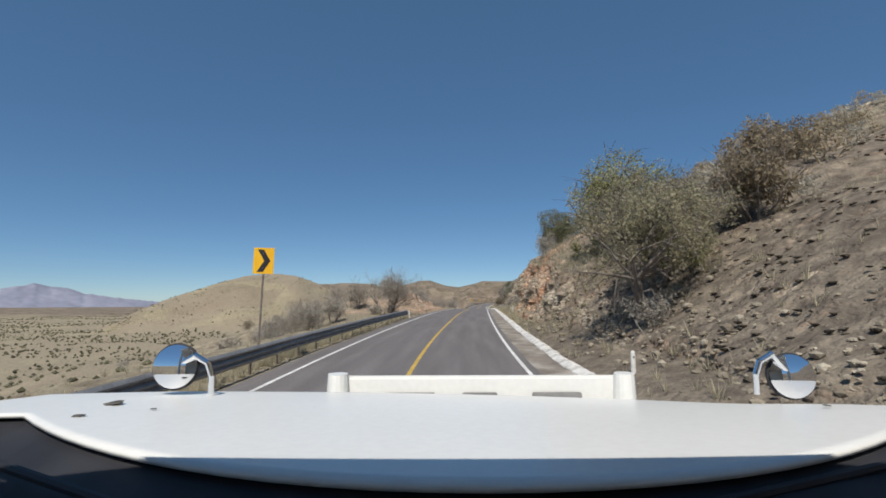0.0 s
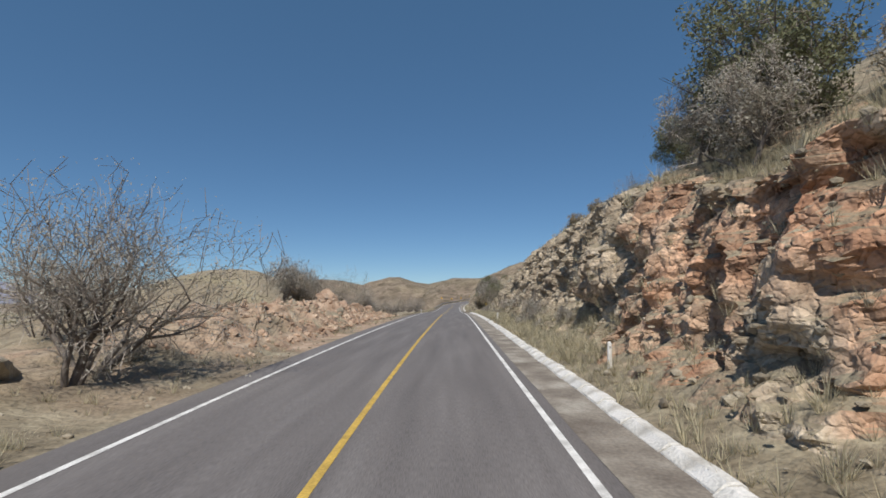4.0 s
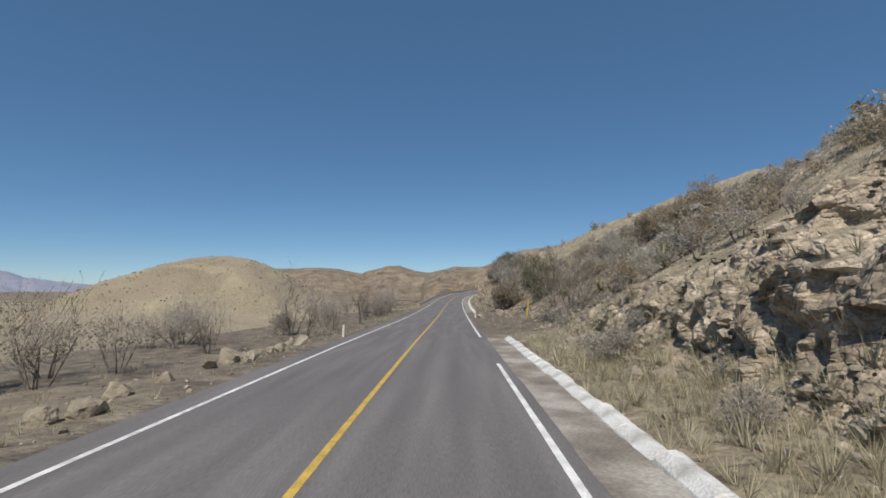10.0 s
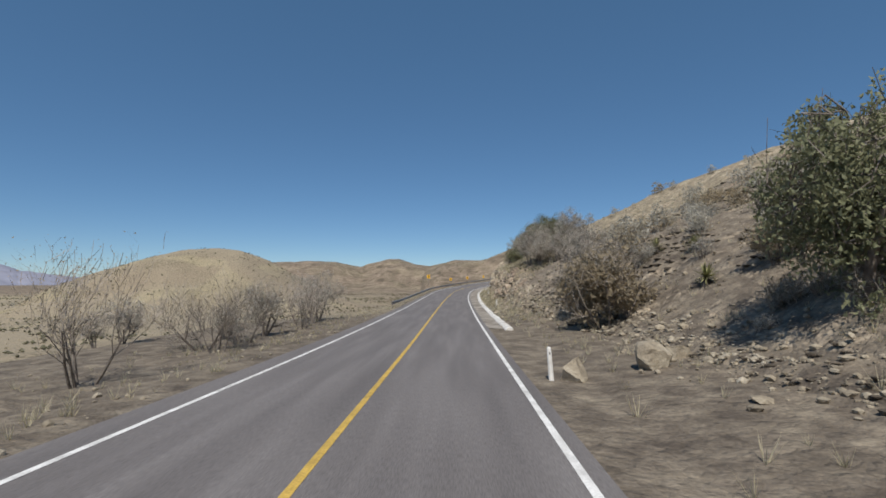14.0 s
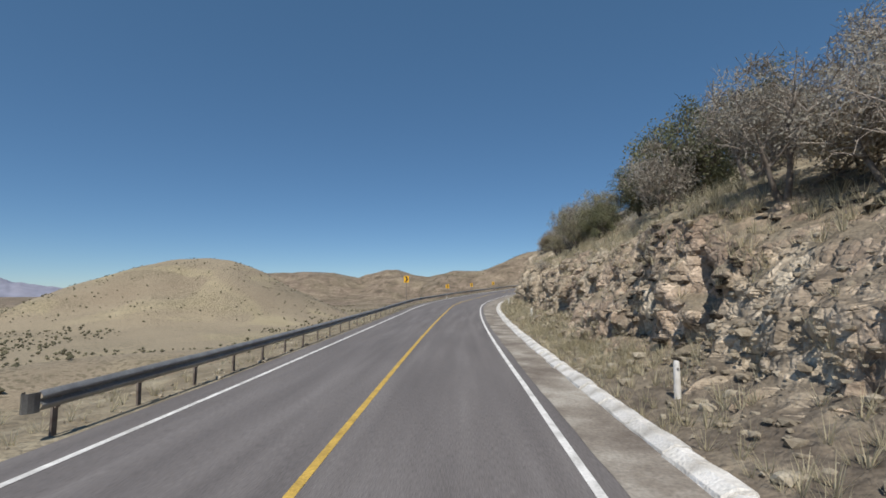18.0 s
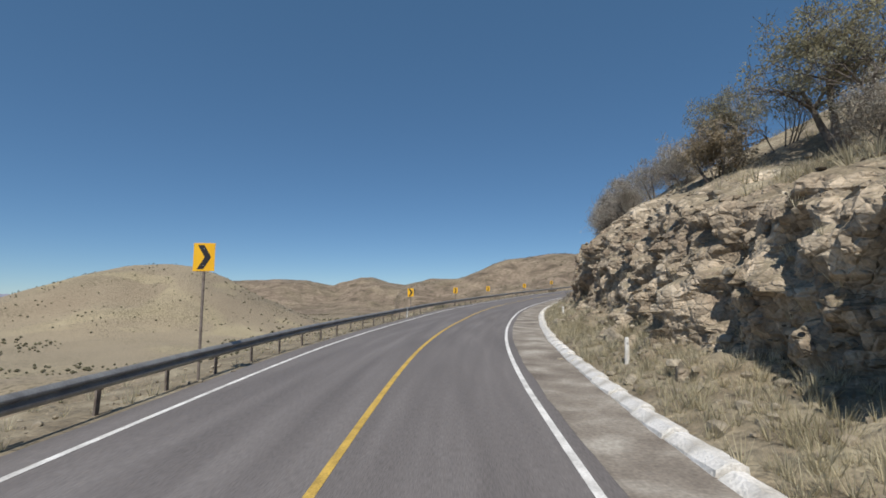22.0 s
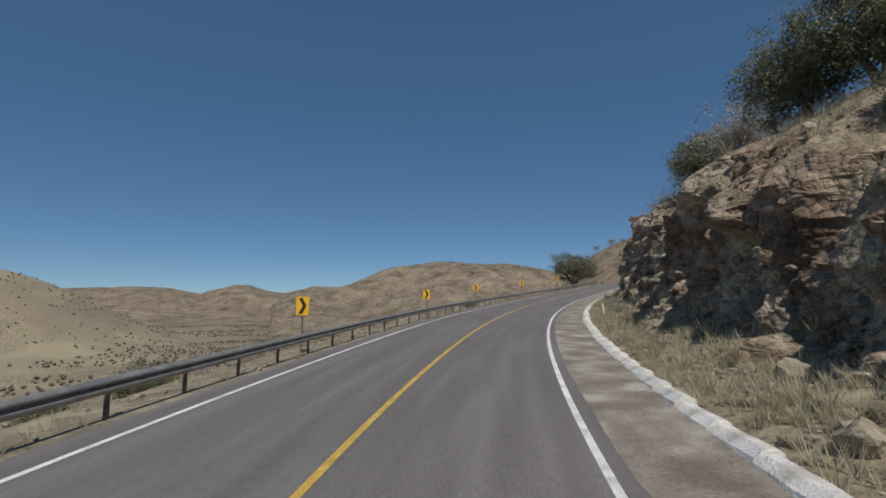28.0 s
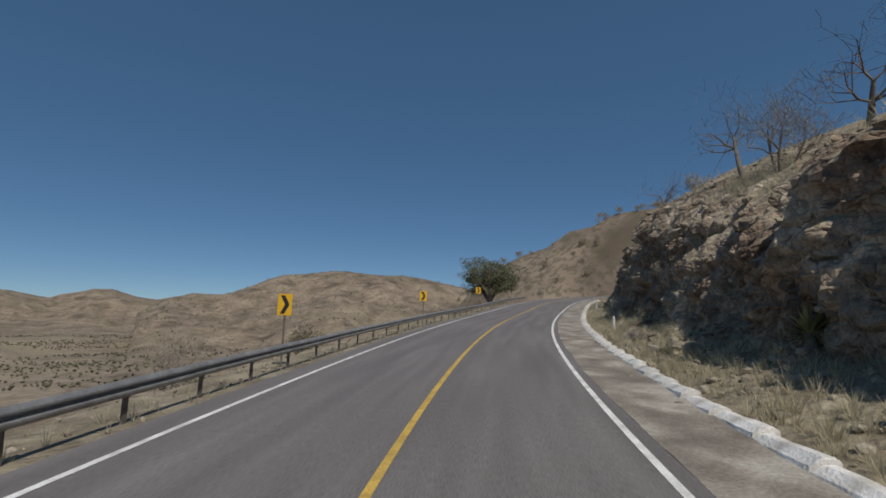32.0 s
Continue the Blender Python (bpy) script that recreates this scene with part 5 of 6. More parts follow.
# ---- boulders and stones ----
def rock_form(seed, flat=0.75, cuts=15):
    """A broken block: a ball cut by random planes."""
    rnd = random.Random(seed)
    bm = bmesh.new()
    bmesh.ops.create_icosphere(bm, subdivisions=3, radius=0.62)
    for _ in range(cuts):
        n = Vector((rnd.gauss(0, 1), rnd.gauss(0, 1), rnd.gauss(0, 1))).normalized()
        d = rnd.uniform(0.30, 0.5)
        for v in bm.verts:
            over = v.co.dot(n) - d
            if over > 0:
                v.co -= n * over
    for v in bm.verts:
        v.co *= 1 + 0.12 * noise.noise(v.co * 3 + Vector((seed, 0, 0))) + 0.09 * noise.noise(v.co * 8 + Vector((0, seed, 0)))
        v.co.z *= flat
    me = bpy.data.meshes.new("boulder")
    bm.to_mesh(me)
    bm.free()
    return me


ROCKS = []
for i in range(7):
    for mat in (M_STONE, M_REDSTONE):
        me = rock_form(i, random.Random(i).uniform(0.55, 0.95))
        me.name = "boulder"
        me.materials.append(mat)
        ROCKS.append(me)


def boulder(s, l, size, red, seed):
    rnd = random.Random(seed)
    land = HILL if l > 0 else BANK
    o = new("boulder", ROCKS[2 * rnd.randrange(7) + (1 if red else 0)])
    tagged(o, "reddish broken boulder on the roadside bank" if red else "grey broken boulder on the stony verge", "boulder", "roadside boulders")
    o.matrix_basis = Matrix.Translation(land.at(s, l) + Vector((0, 0, size * 0.16))) @ pose(0, 0, 0, rnd.uniform(-25, 25), rnd.uniform(-25, 25), rnd.uniform(0, 360)) @ Matrix.Diagonal((size, size * rnd.uniform(0.7, 1.2), size * rnd.uniform(0.8, 1.1), 1))


def scatter_boulders():
    rnd = random.Random(8)
    for i in range(34):
        s = rnd.triangular(57, 112, 82)
        boulder(s, -rnd.triangular(5.8, 12.5, 8.5), 0.3 + 1.1 * rnd.random() ** 2, rnd.random() < 0.75, i)
    for i, (s, l, size, red) in enumerate(((98, -8.8, 1.2, True), (96, -9.6, 1.4, True), (97.2, -9.2, 0.9, True), (99, -9.6, 1.0, True), (100.2, -9.0, 0.8, True), (88, -9.2, 1.8, True), (86, -10.2, 2.0, True), (106, -8.2, 1.0, True), (110, -8.9, 0.9, True), (108, -9.6, 1.2, True), (111.5, -8.2, 0.8, True), (107, -8.8, 0.7, True), (90, -10.8, 2.6, True), (103, -9.2, 1.0, True), (164, 7.2, 1.1, False), (167, 8.4, 0.8, False), (163.4, 5.0, 0.9, False), (165.5, 8.8, 0.7, False), (51.6, -8.4, 1.5, False), (52.6, -9.0, 1.6, False), (50.8, -8.0, 0.8, False))):
        boulder(s, l, size, red, 500 + i)
    for i in range(26):
        boulder(rnd.uniform(104, 132), -rnd.uniform(5.4, 6.6), rnd.uniform(0.3, 0.9), False, 700 + i)
    for i in range(60):
        a = rnd.random()
        s = rnd.uniform(64, 132) if a < 0.5 else rnd.uniform(184, 380)
        boulder(s, float(RIGHT(s, 1)) + rnd.uniform(-1.1, 0.8), rnd.uniform(0.3, 0.75), False, 900 + i)


scatter_boulders()


def joined(name, v, f, spots, mat, label, category):
    """Many small copies of one shape, joined: spots are (place, scale xyz, turn)."""
    v, f = np.asarray(v, float), np.asarray(f)
    out_v, out_f = [], []
    for k, (p, sc, turn, lean) in enumerate(spots):
        c, s = math.cos(turn), math.sin(turn)
        w = v * np.asarray(sc)
        w = np.stack([w[:, 0] * c - w[:, 1] * s + lean[0] * w[:, 2], w[:, 0] * s + w[:, 1] * c + lean[1] * w[:, 2], w[:, 2]], -1) + np.asarray(p)
        out_v.append(w)
        out_f.append(f + k * len(v))
    ob = new(name, mesh_from(name, np.concatenate(out_v), np.concatenate(out_f), mat))
    tagged(ob, label, category, kind="stuff")
    return ob


def low_rock(seed):
    rnd = random.Random(seed)
    bm = bmesh.new()
    bmesh.ops.create_icosphere(bm, subdivisions=1, radius=0.5)
    for v in bm.verts:
        v.co *= rnd.uniform(0.65, 1.2)
    bm.verts.index_update()
    out = [tuple(v.co) for v in bm.verts], [tuple(x.index for x in q.verts) for q in bm.faces]
    bm.free()
    return out


def stones():
    rnd = random.Random(21)
    rng = np.random.default_rng(5)
    for land, name, mat, label, count, lo, hi, sizes in (
            (HILL, "loose_stones", M_STONE, "pale loose stones over the hillside and its foot", 9000, 20, 126, (0.07, 0.36)),
            (HILL, "scree", M_STONE, "pale broken stones over the open slope", 9000, 34, 120, (0.04, 0.19)),
            (HILL, "talus", M_STONE, "pale broken rubble along the foot of the cut", 5000, 10, 44, (0.05, 0.34)),
            (BANK, "gravel", M_STONE, "pale loose stones and gravel beside the road", 3500, 3, 60, (0.05, 0.2)),
            (BANK, "red_rubble", M_REDSTONE, "reddish broken rubble on the bank", 2000, 12, 48, (0.06, 0.42))):
        spots = []
        ns, nu = land.places.shape[:2]
        for _ in range(count):
            i, j = rng.integers(10, ns - 10), int(lo + (hi - lo) * rng.random() ** (1.0 if land is HILL else 1.5))
            s = land.s[i]
            if name == "red_rubble":
                s = rng.triangular(57, 82, 112)
                i = int(np.searchsorted(land.s, s))
            elif name == "scree":
                s = rng.uniform(128, 204) if rng.random() < 0.6 else rng.uniform(0, 66)
                i = int(np.searchsorted(land.s, s))
            elif name == "talus":
                s = rng.uniform(62, 134) if rng.random() < 0.45 else rng.uniform(186, 350)
                i, j = int(np.searchsorted(land.s, s)), int(rng.triangular(10, 26, 44))
            elif s > 385:
                continue
            z = sizes[0] + (sizes[1] - sizes[0]) * rng.random() ** 2.5
            p = land.places[i, j] + np.array([rng.normal() * 0.1, rng.normal() * 0.1, z * 0.12])
            spots.append((p, (z * rng.uniform(0.8, 1.4), z * rng.uniform(0.7, 1.2), z * rng.uniform(0.5, 0.9)), rng.uniform(0, 6.28), (0, 0)))
        v, f = low_rock(len(name))
        joined(name, v, f, spots, mat, label, "stones")


stones()


def burnt_tufts():
    """Low dark matted tufts over the burnt slopes."""
    rng = np.random.default_rng(31)
    spots = []
    v, f = low_rock(4)
    for _ in range(14500):
        a = rng.random()
        s = rng.uniform(0, 34) if a < 0.22 else (rng.uniform(106, 205) if a < 0.6 else rng.uniform(168, 212) if a < 0.87 else rng.uniform(200, 385))
        l = float(RIGHT(s, 1)) + 1.0 + 34 * rng.random() ** 1.3
        if float(value_noise(np.array(s / 5), np.array(l / 4), 3)) < -0.12:
            continue
        p, z = HILL.at(s, l), rng.uniform(0.09, 0.3) * (1.5 if 165 < s < 212 else 1.0)
        spots.append(((p.x + rng.normal() * 0.1, p.y + rng.normal() * 0.1, p.z + 0.02 * z), (z, z * rng.uniform(0.7, 1.2), z * rng.uniform(0.3, 0.55)), rng.uniform(0, 6.28), (0, 0)))
    joined("burnt_tufts", v, f, spots, M_ASH, "dark matted burnt tufts on the stony slope", "tufts")


burnt_tufts()


def tuft(blades, seed):
    rnd = random.Random(seed)
    v, f = [], []
    for _ in range(blades):
        a, e, ln = rnd.uniform(0, 6.28), rnd.uniform(0.1, 0.7), rnd.uniform(0.6, 1.0)
        d = Vector((math.cos(a) * e, math.sin(a) * e, 1)).normalized() * ln
        side = Vector((-math.sin(a), math.cos(a), 0)) * 0.017
        p = Vector((math.cos(a), math.sin(a), 0)) * rnd.uniform(0, 0.24)
        k = len(v)
        bow = Vector((math.cos(a), math.sin(a), 0)) * ln * 0.18
        v += [tuple(p - side), tuple(p + side), tuple(p + d + bow)]
        f.append((k, k + 1, k + 2))
    return v, f


def grasses():
    rng = np.random.default_rng(9)
    spots = []
    for _ in range(12500):
        s = rng.uniform(-5, 385)
        if rng.random() < 0.5:
            foot = float(RIGHT(s, 1))
            l = float(kerb_line(s)) + 0.5 + (foot + 1.4 - float(kerb_line(s))) * rng.random()
            if (s < 25 or 130 < s < 182) and rng.random() < 0.8:
                continue
            p, z = HILL.at(s, l), rng.uniform(0.25, 0.6) * (1.4 if 58 < s < 132 else 1.0)
        elif rng.random() < 0.6:
            l = float(RIGHT(s, 1) + RIGHT(s, 3)) + 30 * rng.random() ** 1.3
            p, z = HILL.at(s, l), rng.uniform(0.3, 0.65)
        else:
            p, z = BANK.at(s, -4.9 - 7 * rng.random() ** 1.6), rng.uniform(0.15, 0.45)
        spots.append((tuple(p), (z * 0.9, z * 0.9, z), rng.uniform(0, 6.28), (rng.normal() * 0.12, rng.normal() * 0.12)))
    for _ in range(2600):
        s = rng.choice((rng.uniform(202, 248), rng.uniform(68, 108), rng.uniform(285, 345), rng.uniform(26, 62)))
        p, z = HILL.at(s, float(RIGHT(s, 1) + RIGHT(s, 3)) + rng.uniform(-0.3, 2.6)), rng.uniform(0.35, 0.75)
        spots.append((tuple(p), (z * 0.9, z * 0.9, z), rng.uniform(0, 6.28), (rng.normal() * 0.12, rng.normal() * 0.12)))
    for _ in range(1100):
        p, z = BANK.at(rng.uniform(-2, 49), -rng.uniform(4.65, 5.6)), rng.uniform(0.25, 0.5)
        spots.append((tuple(p), (z, z, z), rng.uniform(0, 6.28), (rng.normal() * 0.15, rng.normal() * 0.15)))
    for _ in range(7000):
        s = rng.uniform(60, 132) if rng.random() < 0.4 else rng.uniform(205, 372)
        kl, foot = float(kerb_line(s)) + 0.5, float(RIGHT(s, 1)) + 0.9
        p, z = HILL.at(s, kl + (foot - kl) * rng.random() ** 0.7), rng.uniform(0.18, 0.55)
        spots.append((tuple(p), (z, z, z), rng.uniform(0, 6.28), (rng.normal() * 0.15, rng.normal() * 0.15)))
    for k in range(3):
        v, f = tuft(15, k)
        joined("dry_grass", v, f, spots[k::3], M_GRASS, "straw-coloured dry grass tufts along the verge and slope", "grass")


grasses()


def far_scrub():
    rng = np.random.default_rng(14)
    spots = []
    n = 60000
    x, y = rng.uniform(-1500, 900, n), rng.uniform(150, 2200, n)
    z = far_height(x, y)
    low = z < -48
    belt = fbm(x / 160, y / 90, 3, 101)
    keep = np.where(low, (belt > -0.05) & (rng.random(n) < 0.8), rng.random(n) < 0.3)
    near = np.min([np.hypot(x - px, y - py) for px, py, _ in LINE[::40]], axis=0)
    keep &= near > 150
    for i in np.nonzero(keep)[0][:13000]:
        w = rng.uniform(1.5, 4.6) * (1.25 if low[i] else 1.0)
        spots.append(((x[i], y[i], z[i] + 0.3 * w), (w, w * rng.uniform(0.7, 1.2), w * rng.uniform(0.6, 0.9)), rng.uniform(0, 6.28), (0, 0)))
    v = [(0.5, 0.1, 0), (-0.1, 0.5, 0.05), (-0.5, -0.05, 0), (0.05, -0.5, -0.05), (0.05, 0.02, 0.5), (0, 0, -0.4)]
    f = [(0, 1, 4), (1, 2, 4), (2, 3, 4), (3, 0, 4), (1, 0, 5), (2, 1, 5), (3, 2, 5), (0, 3, 5)]
    joined("far_shrubs", v, f, spots, M_SCRUB, "dark scattered shrubs over the far plain and hills", "shrubs")
    spots = []
    for _ in range(1500):
        s, l = rng.uniform(-20, 390), -(25 + 200 * rng.random())
        p = BANK.at(s, l)
        w = rng.uniform(0.6, 1.8)
        spots.append(((p.x, p.y, p.z + 0.2 * w), (w, w, w * 0.75), rng.uniform(0, 6.28), (0, 0)))
    joined("slope_shrubs", v, f, spots, M_SCRUB, "low dry shrubs on the slope below the road", "shrubs")


far_scrub()


def upper_scrub():
    """The joined shrubs of the upper slopes and the far ridge."""
    for kind, label in (("shrub", "brown dry shrubs over the upper hillside"), ("thorn", "grey thorn bushes over the upper hillside")):
        n, rx, z0, rz, rc, _, _ = KINDS[kind]["dome"]
        wood, twigs, leaves, _ = grown(7 + len(kind), dict(KINDS[kind], leaf=0.13, dome=(26, rx, z0, rz, rc, 10, 1)))
        v, f = [], []
        for me in (wood, twigs, leaves):
            n0 = len(v)
            v += [tuple(p.co) for p in me.vertices]
            for q in me.polygons:
                k = [n0 + a for a in q.vertices]
                f += [(k[0], k[a], k[a + 1]) for a in range(1, len(k) - 1)]
            bpy.data.meshes.remove(me)
        joined("hillside_scrub", v, f, SCRUB_SPOTS[kind], M_LEAF_BROWN if kind == "shrub" else M_LEAF_GREY, label, "shrubs")


upper_scrub()


# ---- the white truck, where it stands at the start ----
M_TRUCK = material("white_truck_paint", ((0.3, (0.74, 0.74, 0.71)), (0.7, (0.82, 0.82, 0.79))), 0.8, 5, 0.32, fine=0.03, fine_scale=60, spec=0.5)
M_DARK = material("black_plastic", ((0.3, (0.015, 0.015, 0.018)), (0.7, (0.035, 0.035, 0.04))), 6, 4, 0.6)
M_RUBBER = material("tyre_rubber", ((0.3, (0.012, 0.012, 0.012)), (0.7, (0.03, 0.03, 0.03))), 9, 4, 0.9, 0.3, 30)
M_CHROME = material("mirror_chrome", ((0.3, (0.82, 0.83, 0.84)), (0.7, (0.9, 0.9, 0.91))), 1, 2, 0.03, metal=1.0, spec=0.5)
M_MUD = material("insect_splash", ((0.3, (0.05, 0.045, 0.04)), (0.7, (0.14, 0.13, 0.11))), 20, 4, 0.8)


def truck():
    root = tagged(new("truck"), "white bonneted truck with round fender mirrors standing on the lane", "truck")
    mid = 0.11                                  # the cab's middle beside the eye

    def near_edge(x):
        return min(0.92, 0.55 + 0.52 * (x - 0.06) ** 2)

    # bonnet: a sheet that swells to its middle and rolls over at the front and sides
    bm = bmesh.new()
    nx, ny = 40, 26
    rows = []
    for i in range(nx + 1):
        u = -1 + 2 * i / nx
        x = mid + 1.27 * u
        y0 = near_edge(x)
        row = []
        for j in range(ny + 1):
            w = j / ny
            y = y0 + (1.50 - 0.10 * u * u - y0) * w
            z = -0.212 - 0.055 * w - 0.02 * u * u - 0.015 * w - 0.0145 * (x - mid) * w - 0.022 * (1 + u) * w * w
            z -= 0.5 * max(0, w - 0.93) ** 1.0 * 1.6 + 0.35 * max(0, abs(u) - 0.95) ** 1.0 * 3
            row.append(bm.verts.new((x, y, z)))
        rows.append(row)
    for a, b in zip(rows, rows[1:]):
        for j in range(ny):
            bm.faces.new((a[j], b[j], b[j + 1], a[j + 1]))
    bmesh.ops.recalc_face_normals(bm, faces=bm.faces)
    bmesh.ops.solidify(bm, geom=bm.faces[:], thickness=0.008)
    for f in bm.faces:
        f.smooth = True
    bonnet = part("bonnet", bm, M_TRUCK, root, "white swelling bonnet")
    # wind deflector at the bonnet's front
    bm = bmesh.new()
    box(bm, -0.31, 0.55, 1.50, 1.525, -0.38, -0.255, 0.008)
    for x in (-0.34, 0.53):
        bmesh.ops.create_cone(bm, segments=16, radius1=0.035, radius2=0.03, depth=0.09, cap_ends=True, matrix=pose(x + 0.02, 1.49, -0.29))
    deflector = part("deflector", bm, M_TRUCK, bonnet, "white front deflector")
    for x0, x1 in ((-0.178, -0.024), (0.058, 0.164), (0.27, 0.42)):
        bm = bmesh.new()
        box(bm, x0, x1, 1.486, 1.497, -0.325, -0.302, 0.003)
        part("slot", bm, M_STEEL, deflector, "grey bonnet slot")
    # insect splashes
    for x, y, r in ((-0.72, 1.08, 0.02), (-0.68, 0.92, 0.011), (-0.60, 1.02, 0.006), (0.82, 1.05, 0.008)):
        bm = bmesh.new()
        bmesh.ops.create_icosphere(bm, subdivisions=2, radius=r)
        rnd = random.Random(int(abs(x * 100)))
        for v in bm.verts:
            v.co *= rnd.uniform(0.6, 1.3)
            v.co.z *= 0.12
        w = (y - near_edge(x)) / (1.5 - near_edge(x))
        o = part("splash", bm, M_MUD, bonnet, "dried insect splash")
        o.matrix_basis = pose(x, y, -0.211 - 0.07 * w - 0.02 * ((x - mid) / 1.27) ** 2 - 0.0145 * (x - mid) * w)
    # dark cowl with wipers under the windscreen
    bm = bmesh.new()
    rows = []
    for i in range(25):
        x = mid - 1.17 + 2.34 * i / 24
        y = near_edge(x)
        rows.append([bm.verts.new(p) for p in ((x, y + 0.03, -0.227 - 0.022 * ((x - mid) / 1.27) ** 2), (x, y - 0.01, -0.238 - 0.022 * ((x - mid) / 1.27) ** 2), (x, y - 0.12, -0.27), (x, y - 0.36, -0.26), (x, y - 0.5, -0.3), (x, y - 0.52, -0.6))])
    for a, b in zip(rows, rows[1:]):
        for j in range(5):
            bm.faces.new((a[j], b[j], b[j + 1], a[j + 1]))
    bmesh.ops.recalc_face_normals(bm, faces=bm.faces)
    bmesh.ops.solidify(bm, geom=bm.faces[:], thickness=0.006)
    cowl = part("cowl", bm, M_DARK, root, "black plastic cowl")
    for x0, x1 in ((-0.95, -0.25), (0.15, 0.85)):
        segs = [(Vector((x0, near_edge(x0) - 0.06, -0.235)), Vector((x1, near_edge(x1) - 0.10, -0.235)), 0.008, 0.006)]
        v, f = tubes(segs, lambda r: 8)
        part("wiper", mesh_from("wiper", [tuple(p) for p in v], f, M_DARK), None, cowl)
    # fender mirrors
    for x, z, side in ((-0.715, -0.195, 1), (0.93, -0.225, -1)):
        segs = []
        foot = Vector((x + side * 0.10, 1.30, -0.27))
        pts = [foot, foot + Vector((0, 0, 0.05)), foot + Vector((-side * 0.012, 0, 0.085)), foot + Vector((-side * 0.045, 0, 0.105)), Vector((x, 1.31, z))]
        for a, b in zip(pts, pts[1:]):
            segs.append((a, b, 0.008, 0.008))
        v, f = tubes(segs, lambda r: 10)
        mirror = part("fender_mirror", mesh_from("fender_mirror", [tuple(p) for p in v], f, M_CHROME, True), None, root, "chrome mirror arm")
        bm = bmesh.new()
        bmesh.ops.create_uvsphere(bm, u_segments=32, v_segments=16, radius=0.062)
        for p in bm.verts:
            if p.co.y < 0:
                p.co.y *= 0.12
            else:
                p.co.y *= 0.55
        shell = part("shell", bm, M_DARK, mirror, "black mirror shell")
        shell.matrix_basis = pose(x, 1.31, z, -8, 0, 3 if side > 0 else -7)
        bm = bmesh.new()
        rings = []
        for k in range(9):
            r = 0.057 * k / 8
            y = -0.0115 + 0.006 * (k / 8) ** 2 - 0.003
            rings.append([bm.verts.new((r * math.cos(a), y, r * math.sin(a))) for a in np.linspace(0, 2 * math.pi, 32, endpoint=False)] if k else [bm.verts.new((0, y, 0))])
        for i in range(32):
            bm.faces.new((rings[0][0], rings[1][i], rings[1][(i + 1) % 32]))
        for a, b in zip(rings[1:], rings[2:]):
            for i in range(32):
                bm.faces.new((a[i], b[i], b[(i + 1) % 32], a[(i + 1) % 32]))
        for f in bm.faces:
            f.smooth = True
        glass = part("mirror_glass", bm, M_CHROME, mirror, "round convex mirror")
        glass.matrix_basis = shell.matrix_basis.copy()
    # nose, fenders, bumper, cab
    bm = bmesh.new()
    box(bm, mid - 0.75, mid + 0.75, 1.42, 1.50, -1.35, -0.40, 0.03)
    grille = part("grille", bm, M_DARK, root, "black front grille")
    for z in np.linspace(-1.2, -0.5, 6):
        bm = bmesh.new()
        box(bm, mid - 0.7, mid + 0.7, 1.50, 1.52, z, z + 0.03, 0.005)
        part("slat", bm, M_STEEL, grille)
    bm = bmesh.new()
    box(bm, mid - 1.2, mid + 1.2, 1.45, 1.62, -1.75, -1.42, 0.04)
    part("bumper", bm, M_STEEL, root, "steel front bumper")
    for side in (-1, 1):
        bm = bmesh.new()
        box(bm, mid + side * 1.02 - 0.2, mid + side * 1.02 + 0.2, 0.95, 1.44, -1.35, -0.42, 0.05)
        part("fender", bm, M_TRUCK, root)
        bm = bmesh.new()
        bmesh.ops.create_cone(bm, segments=24, radius1=0.11, radius2=0.1, depth=0.05, cap_ends=True, matrix=pose(mid + side * 0.98, 1.46, -0.85, 90))
        part("headlight", bm, M_CHROME, root, "round headlight")
        bm = bmesh.new()
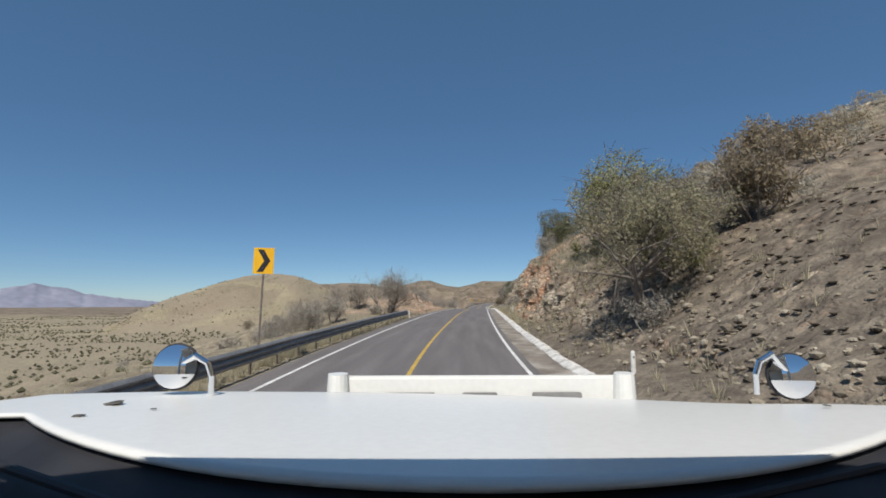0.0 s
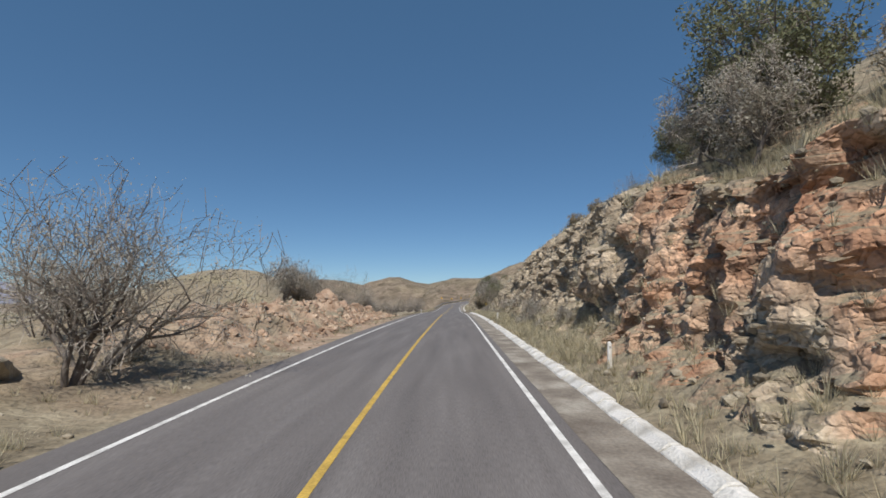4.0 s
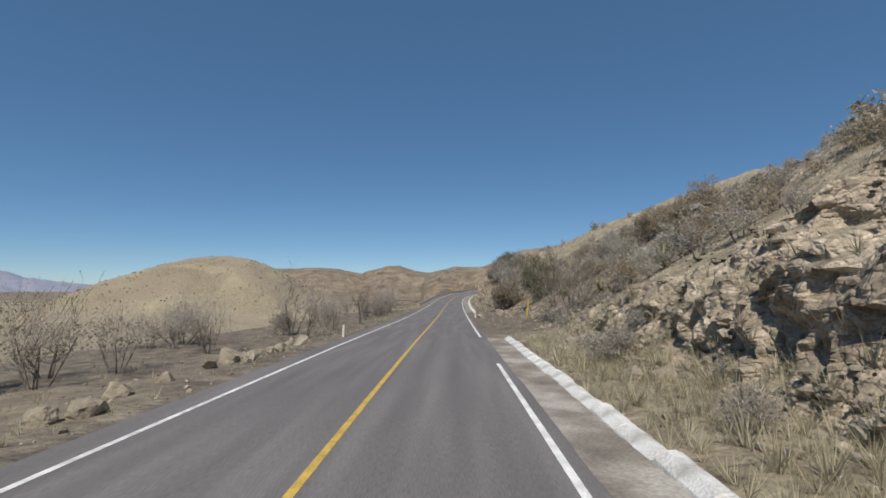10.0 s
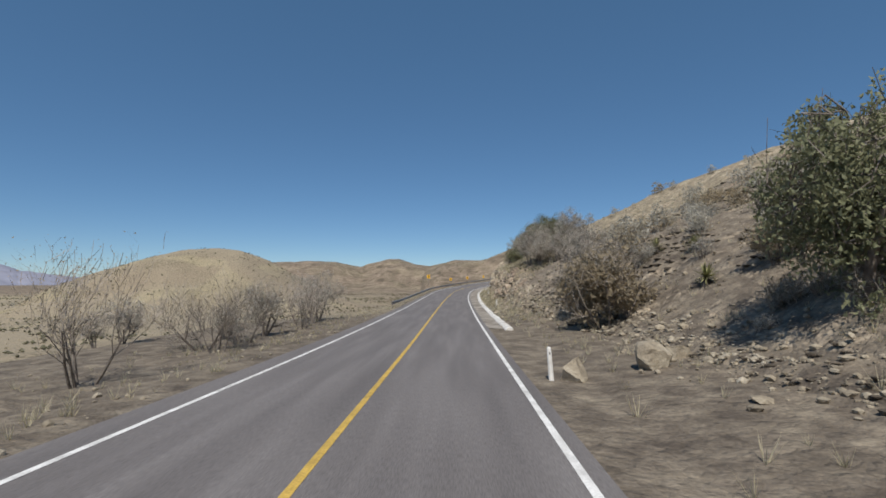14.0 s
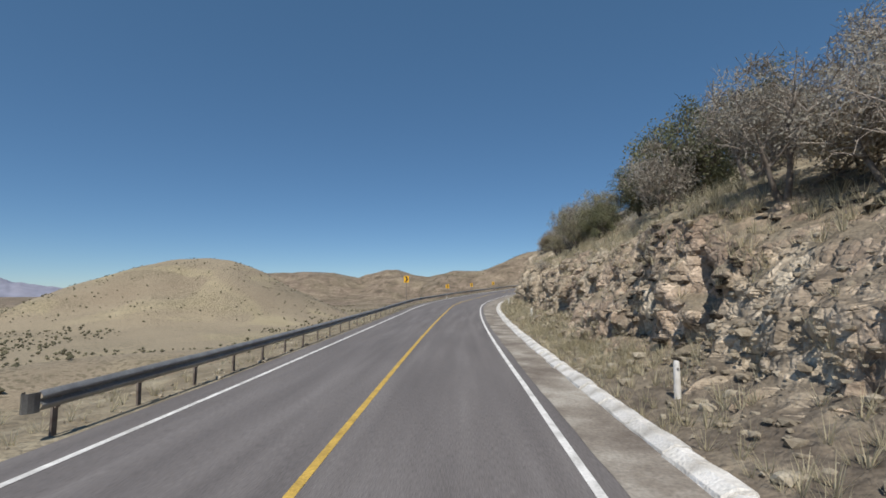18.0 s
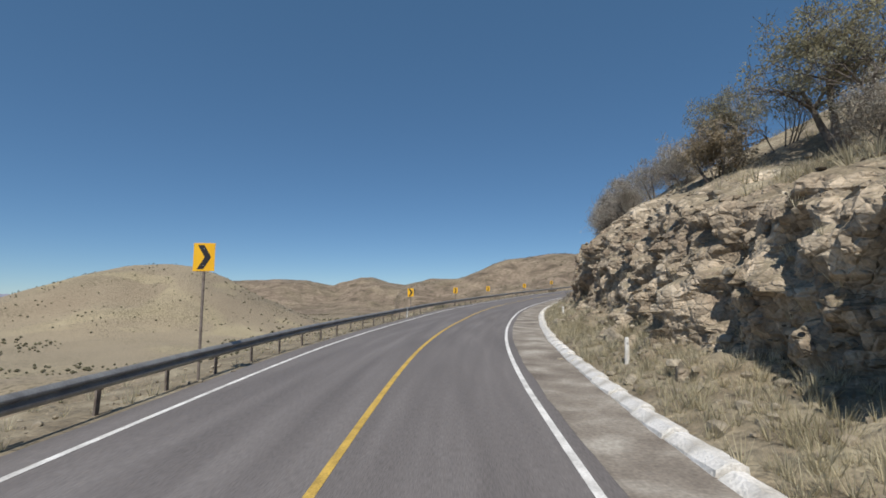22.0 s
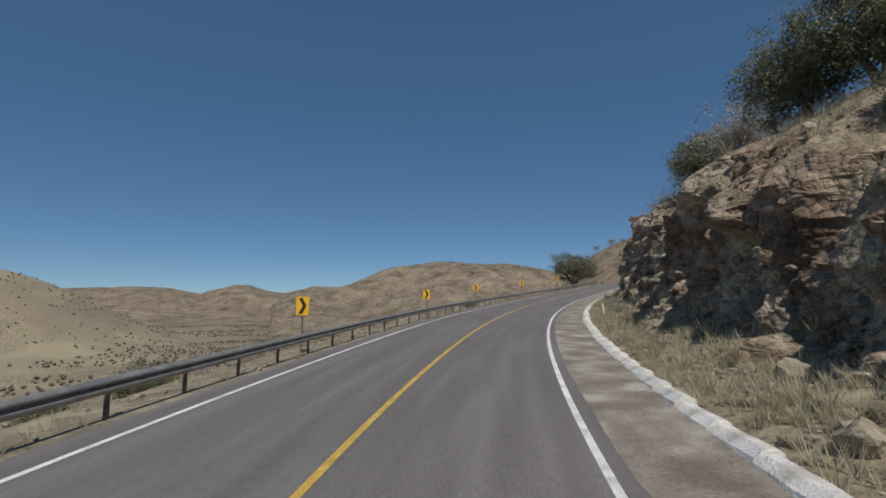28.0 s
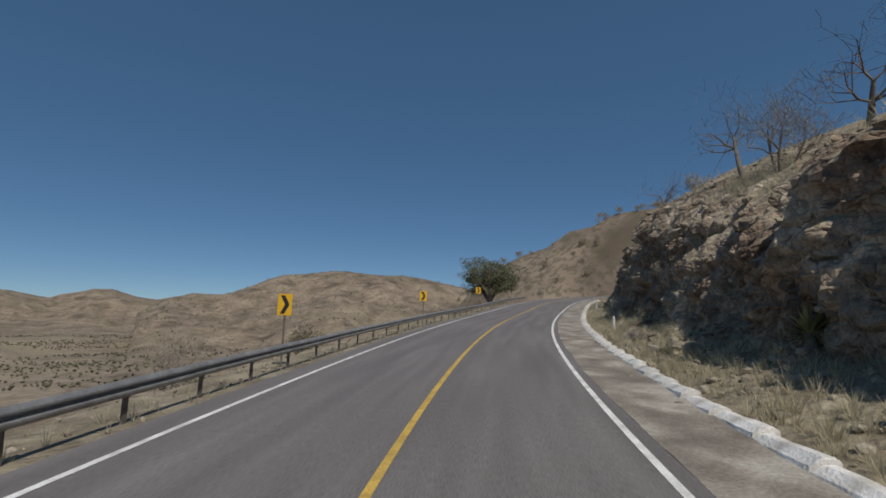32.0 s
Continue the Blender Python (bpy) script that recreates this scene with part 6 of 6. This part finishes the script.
        box(bm, mid + side * 1.18 - 0.02, mid + side * 1.18 + 0.02, -1.4, 0.9, -1.7, -0.30, 0.015)
        part("door_panel", bm, M_TRUCK, root)
        bm = bmesh.new()
        box(bm, mid + side * 1.18 - 0.03, mid + side * 1.18 + 0.03, -0.04, 0.05, -0.31, 0.40, 0.015)
        part("pillar", bm, M_TRUCK, root)
        bm = bmesh.new()
        box(bm, mid + side * 1.18 - 0.02, mid + side * 1.18 + 0.02, -1.4, -1.2, -0.31, 0.40, 0.015)
        part("pillar", bm, M_TRUCK, root)
        for y in (0.45, -1.9):
            wheel_at = Vector((mid + side * 1.0, y, -1.8))
            bm = bmesh.new()
            prof = ((0.27, -0.12), (0.44, -0.13), (0.49, -0.10), (0.50, 0.0), (0.49, 0.10), (0.44, 0.13), (0.27, 0.12))
            rings = [[bm.verts.new((w, r * math.cos(a), r * math.sin(a))) for a in np.linspace(0, 2 * math.pi, 28, endpoint=False)] for r, w in prof]
            for a, b in zip(rings, rings[1:] + rings[:1]):
                for i in range(28):
                    bm.faces.new((a[i], a[(i + 1) % 28], b[(i + 1) % 28], b[i]))
            bmesh.ops.recalc_face_normals(bm, faces=bm.faces)
            wheel = part("wheel", bm, M_RUBBER, root, "black tyre")
            wheel.matrix_basis = Matrix.Translation(wheel_at)
            bm = bmesh.new()
            bmesh.ops.create_cone(bm, segments=24, radius1=0.275, radius2=0.2, depth=0.16, cap_ends=True, matrix=pose(0, 0, 0, 0, 90 * side))
            part("rim", bm, M_STEEL, wheel, "grey steel rim")
    bm = bmesh.new()
    box(bm, mid - 1.22, mid + 1.22, -1.45, 0.20, 0.40, 0.46, 0.03)
    part("roof", bm, M_TRUCK, root)
    bm = bmesh.new()
    box(bm, mid - 1.2, mid + 1.2, -2.6, -1.42, -1.5, 0.46, 0.04)
    part("body", bm, M_TRUCK, root)
    bm = bmesh.new()
    box(bm, mid - 0.5, mid + 0.5, -2.5, 1.4, -1.75, -1.5, 0.03)
    part("chassis", bm, M_DARK, root)
    root.matrix_basis = pose(0, 0, 2.3, 1.1, 0, 0)


truck()
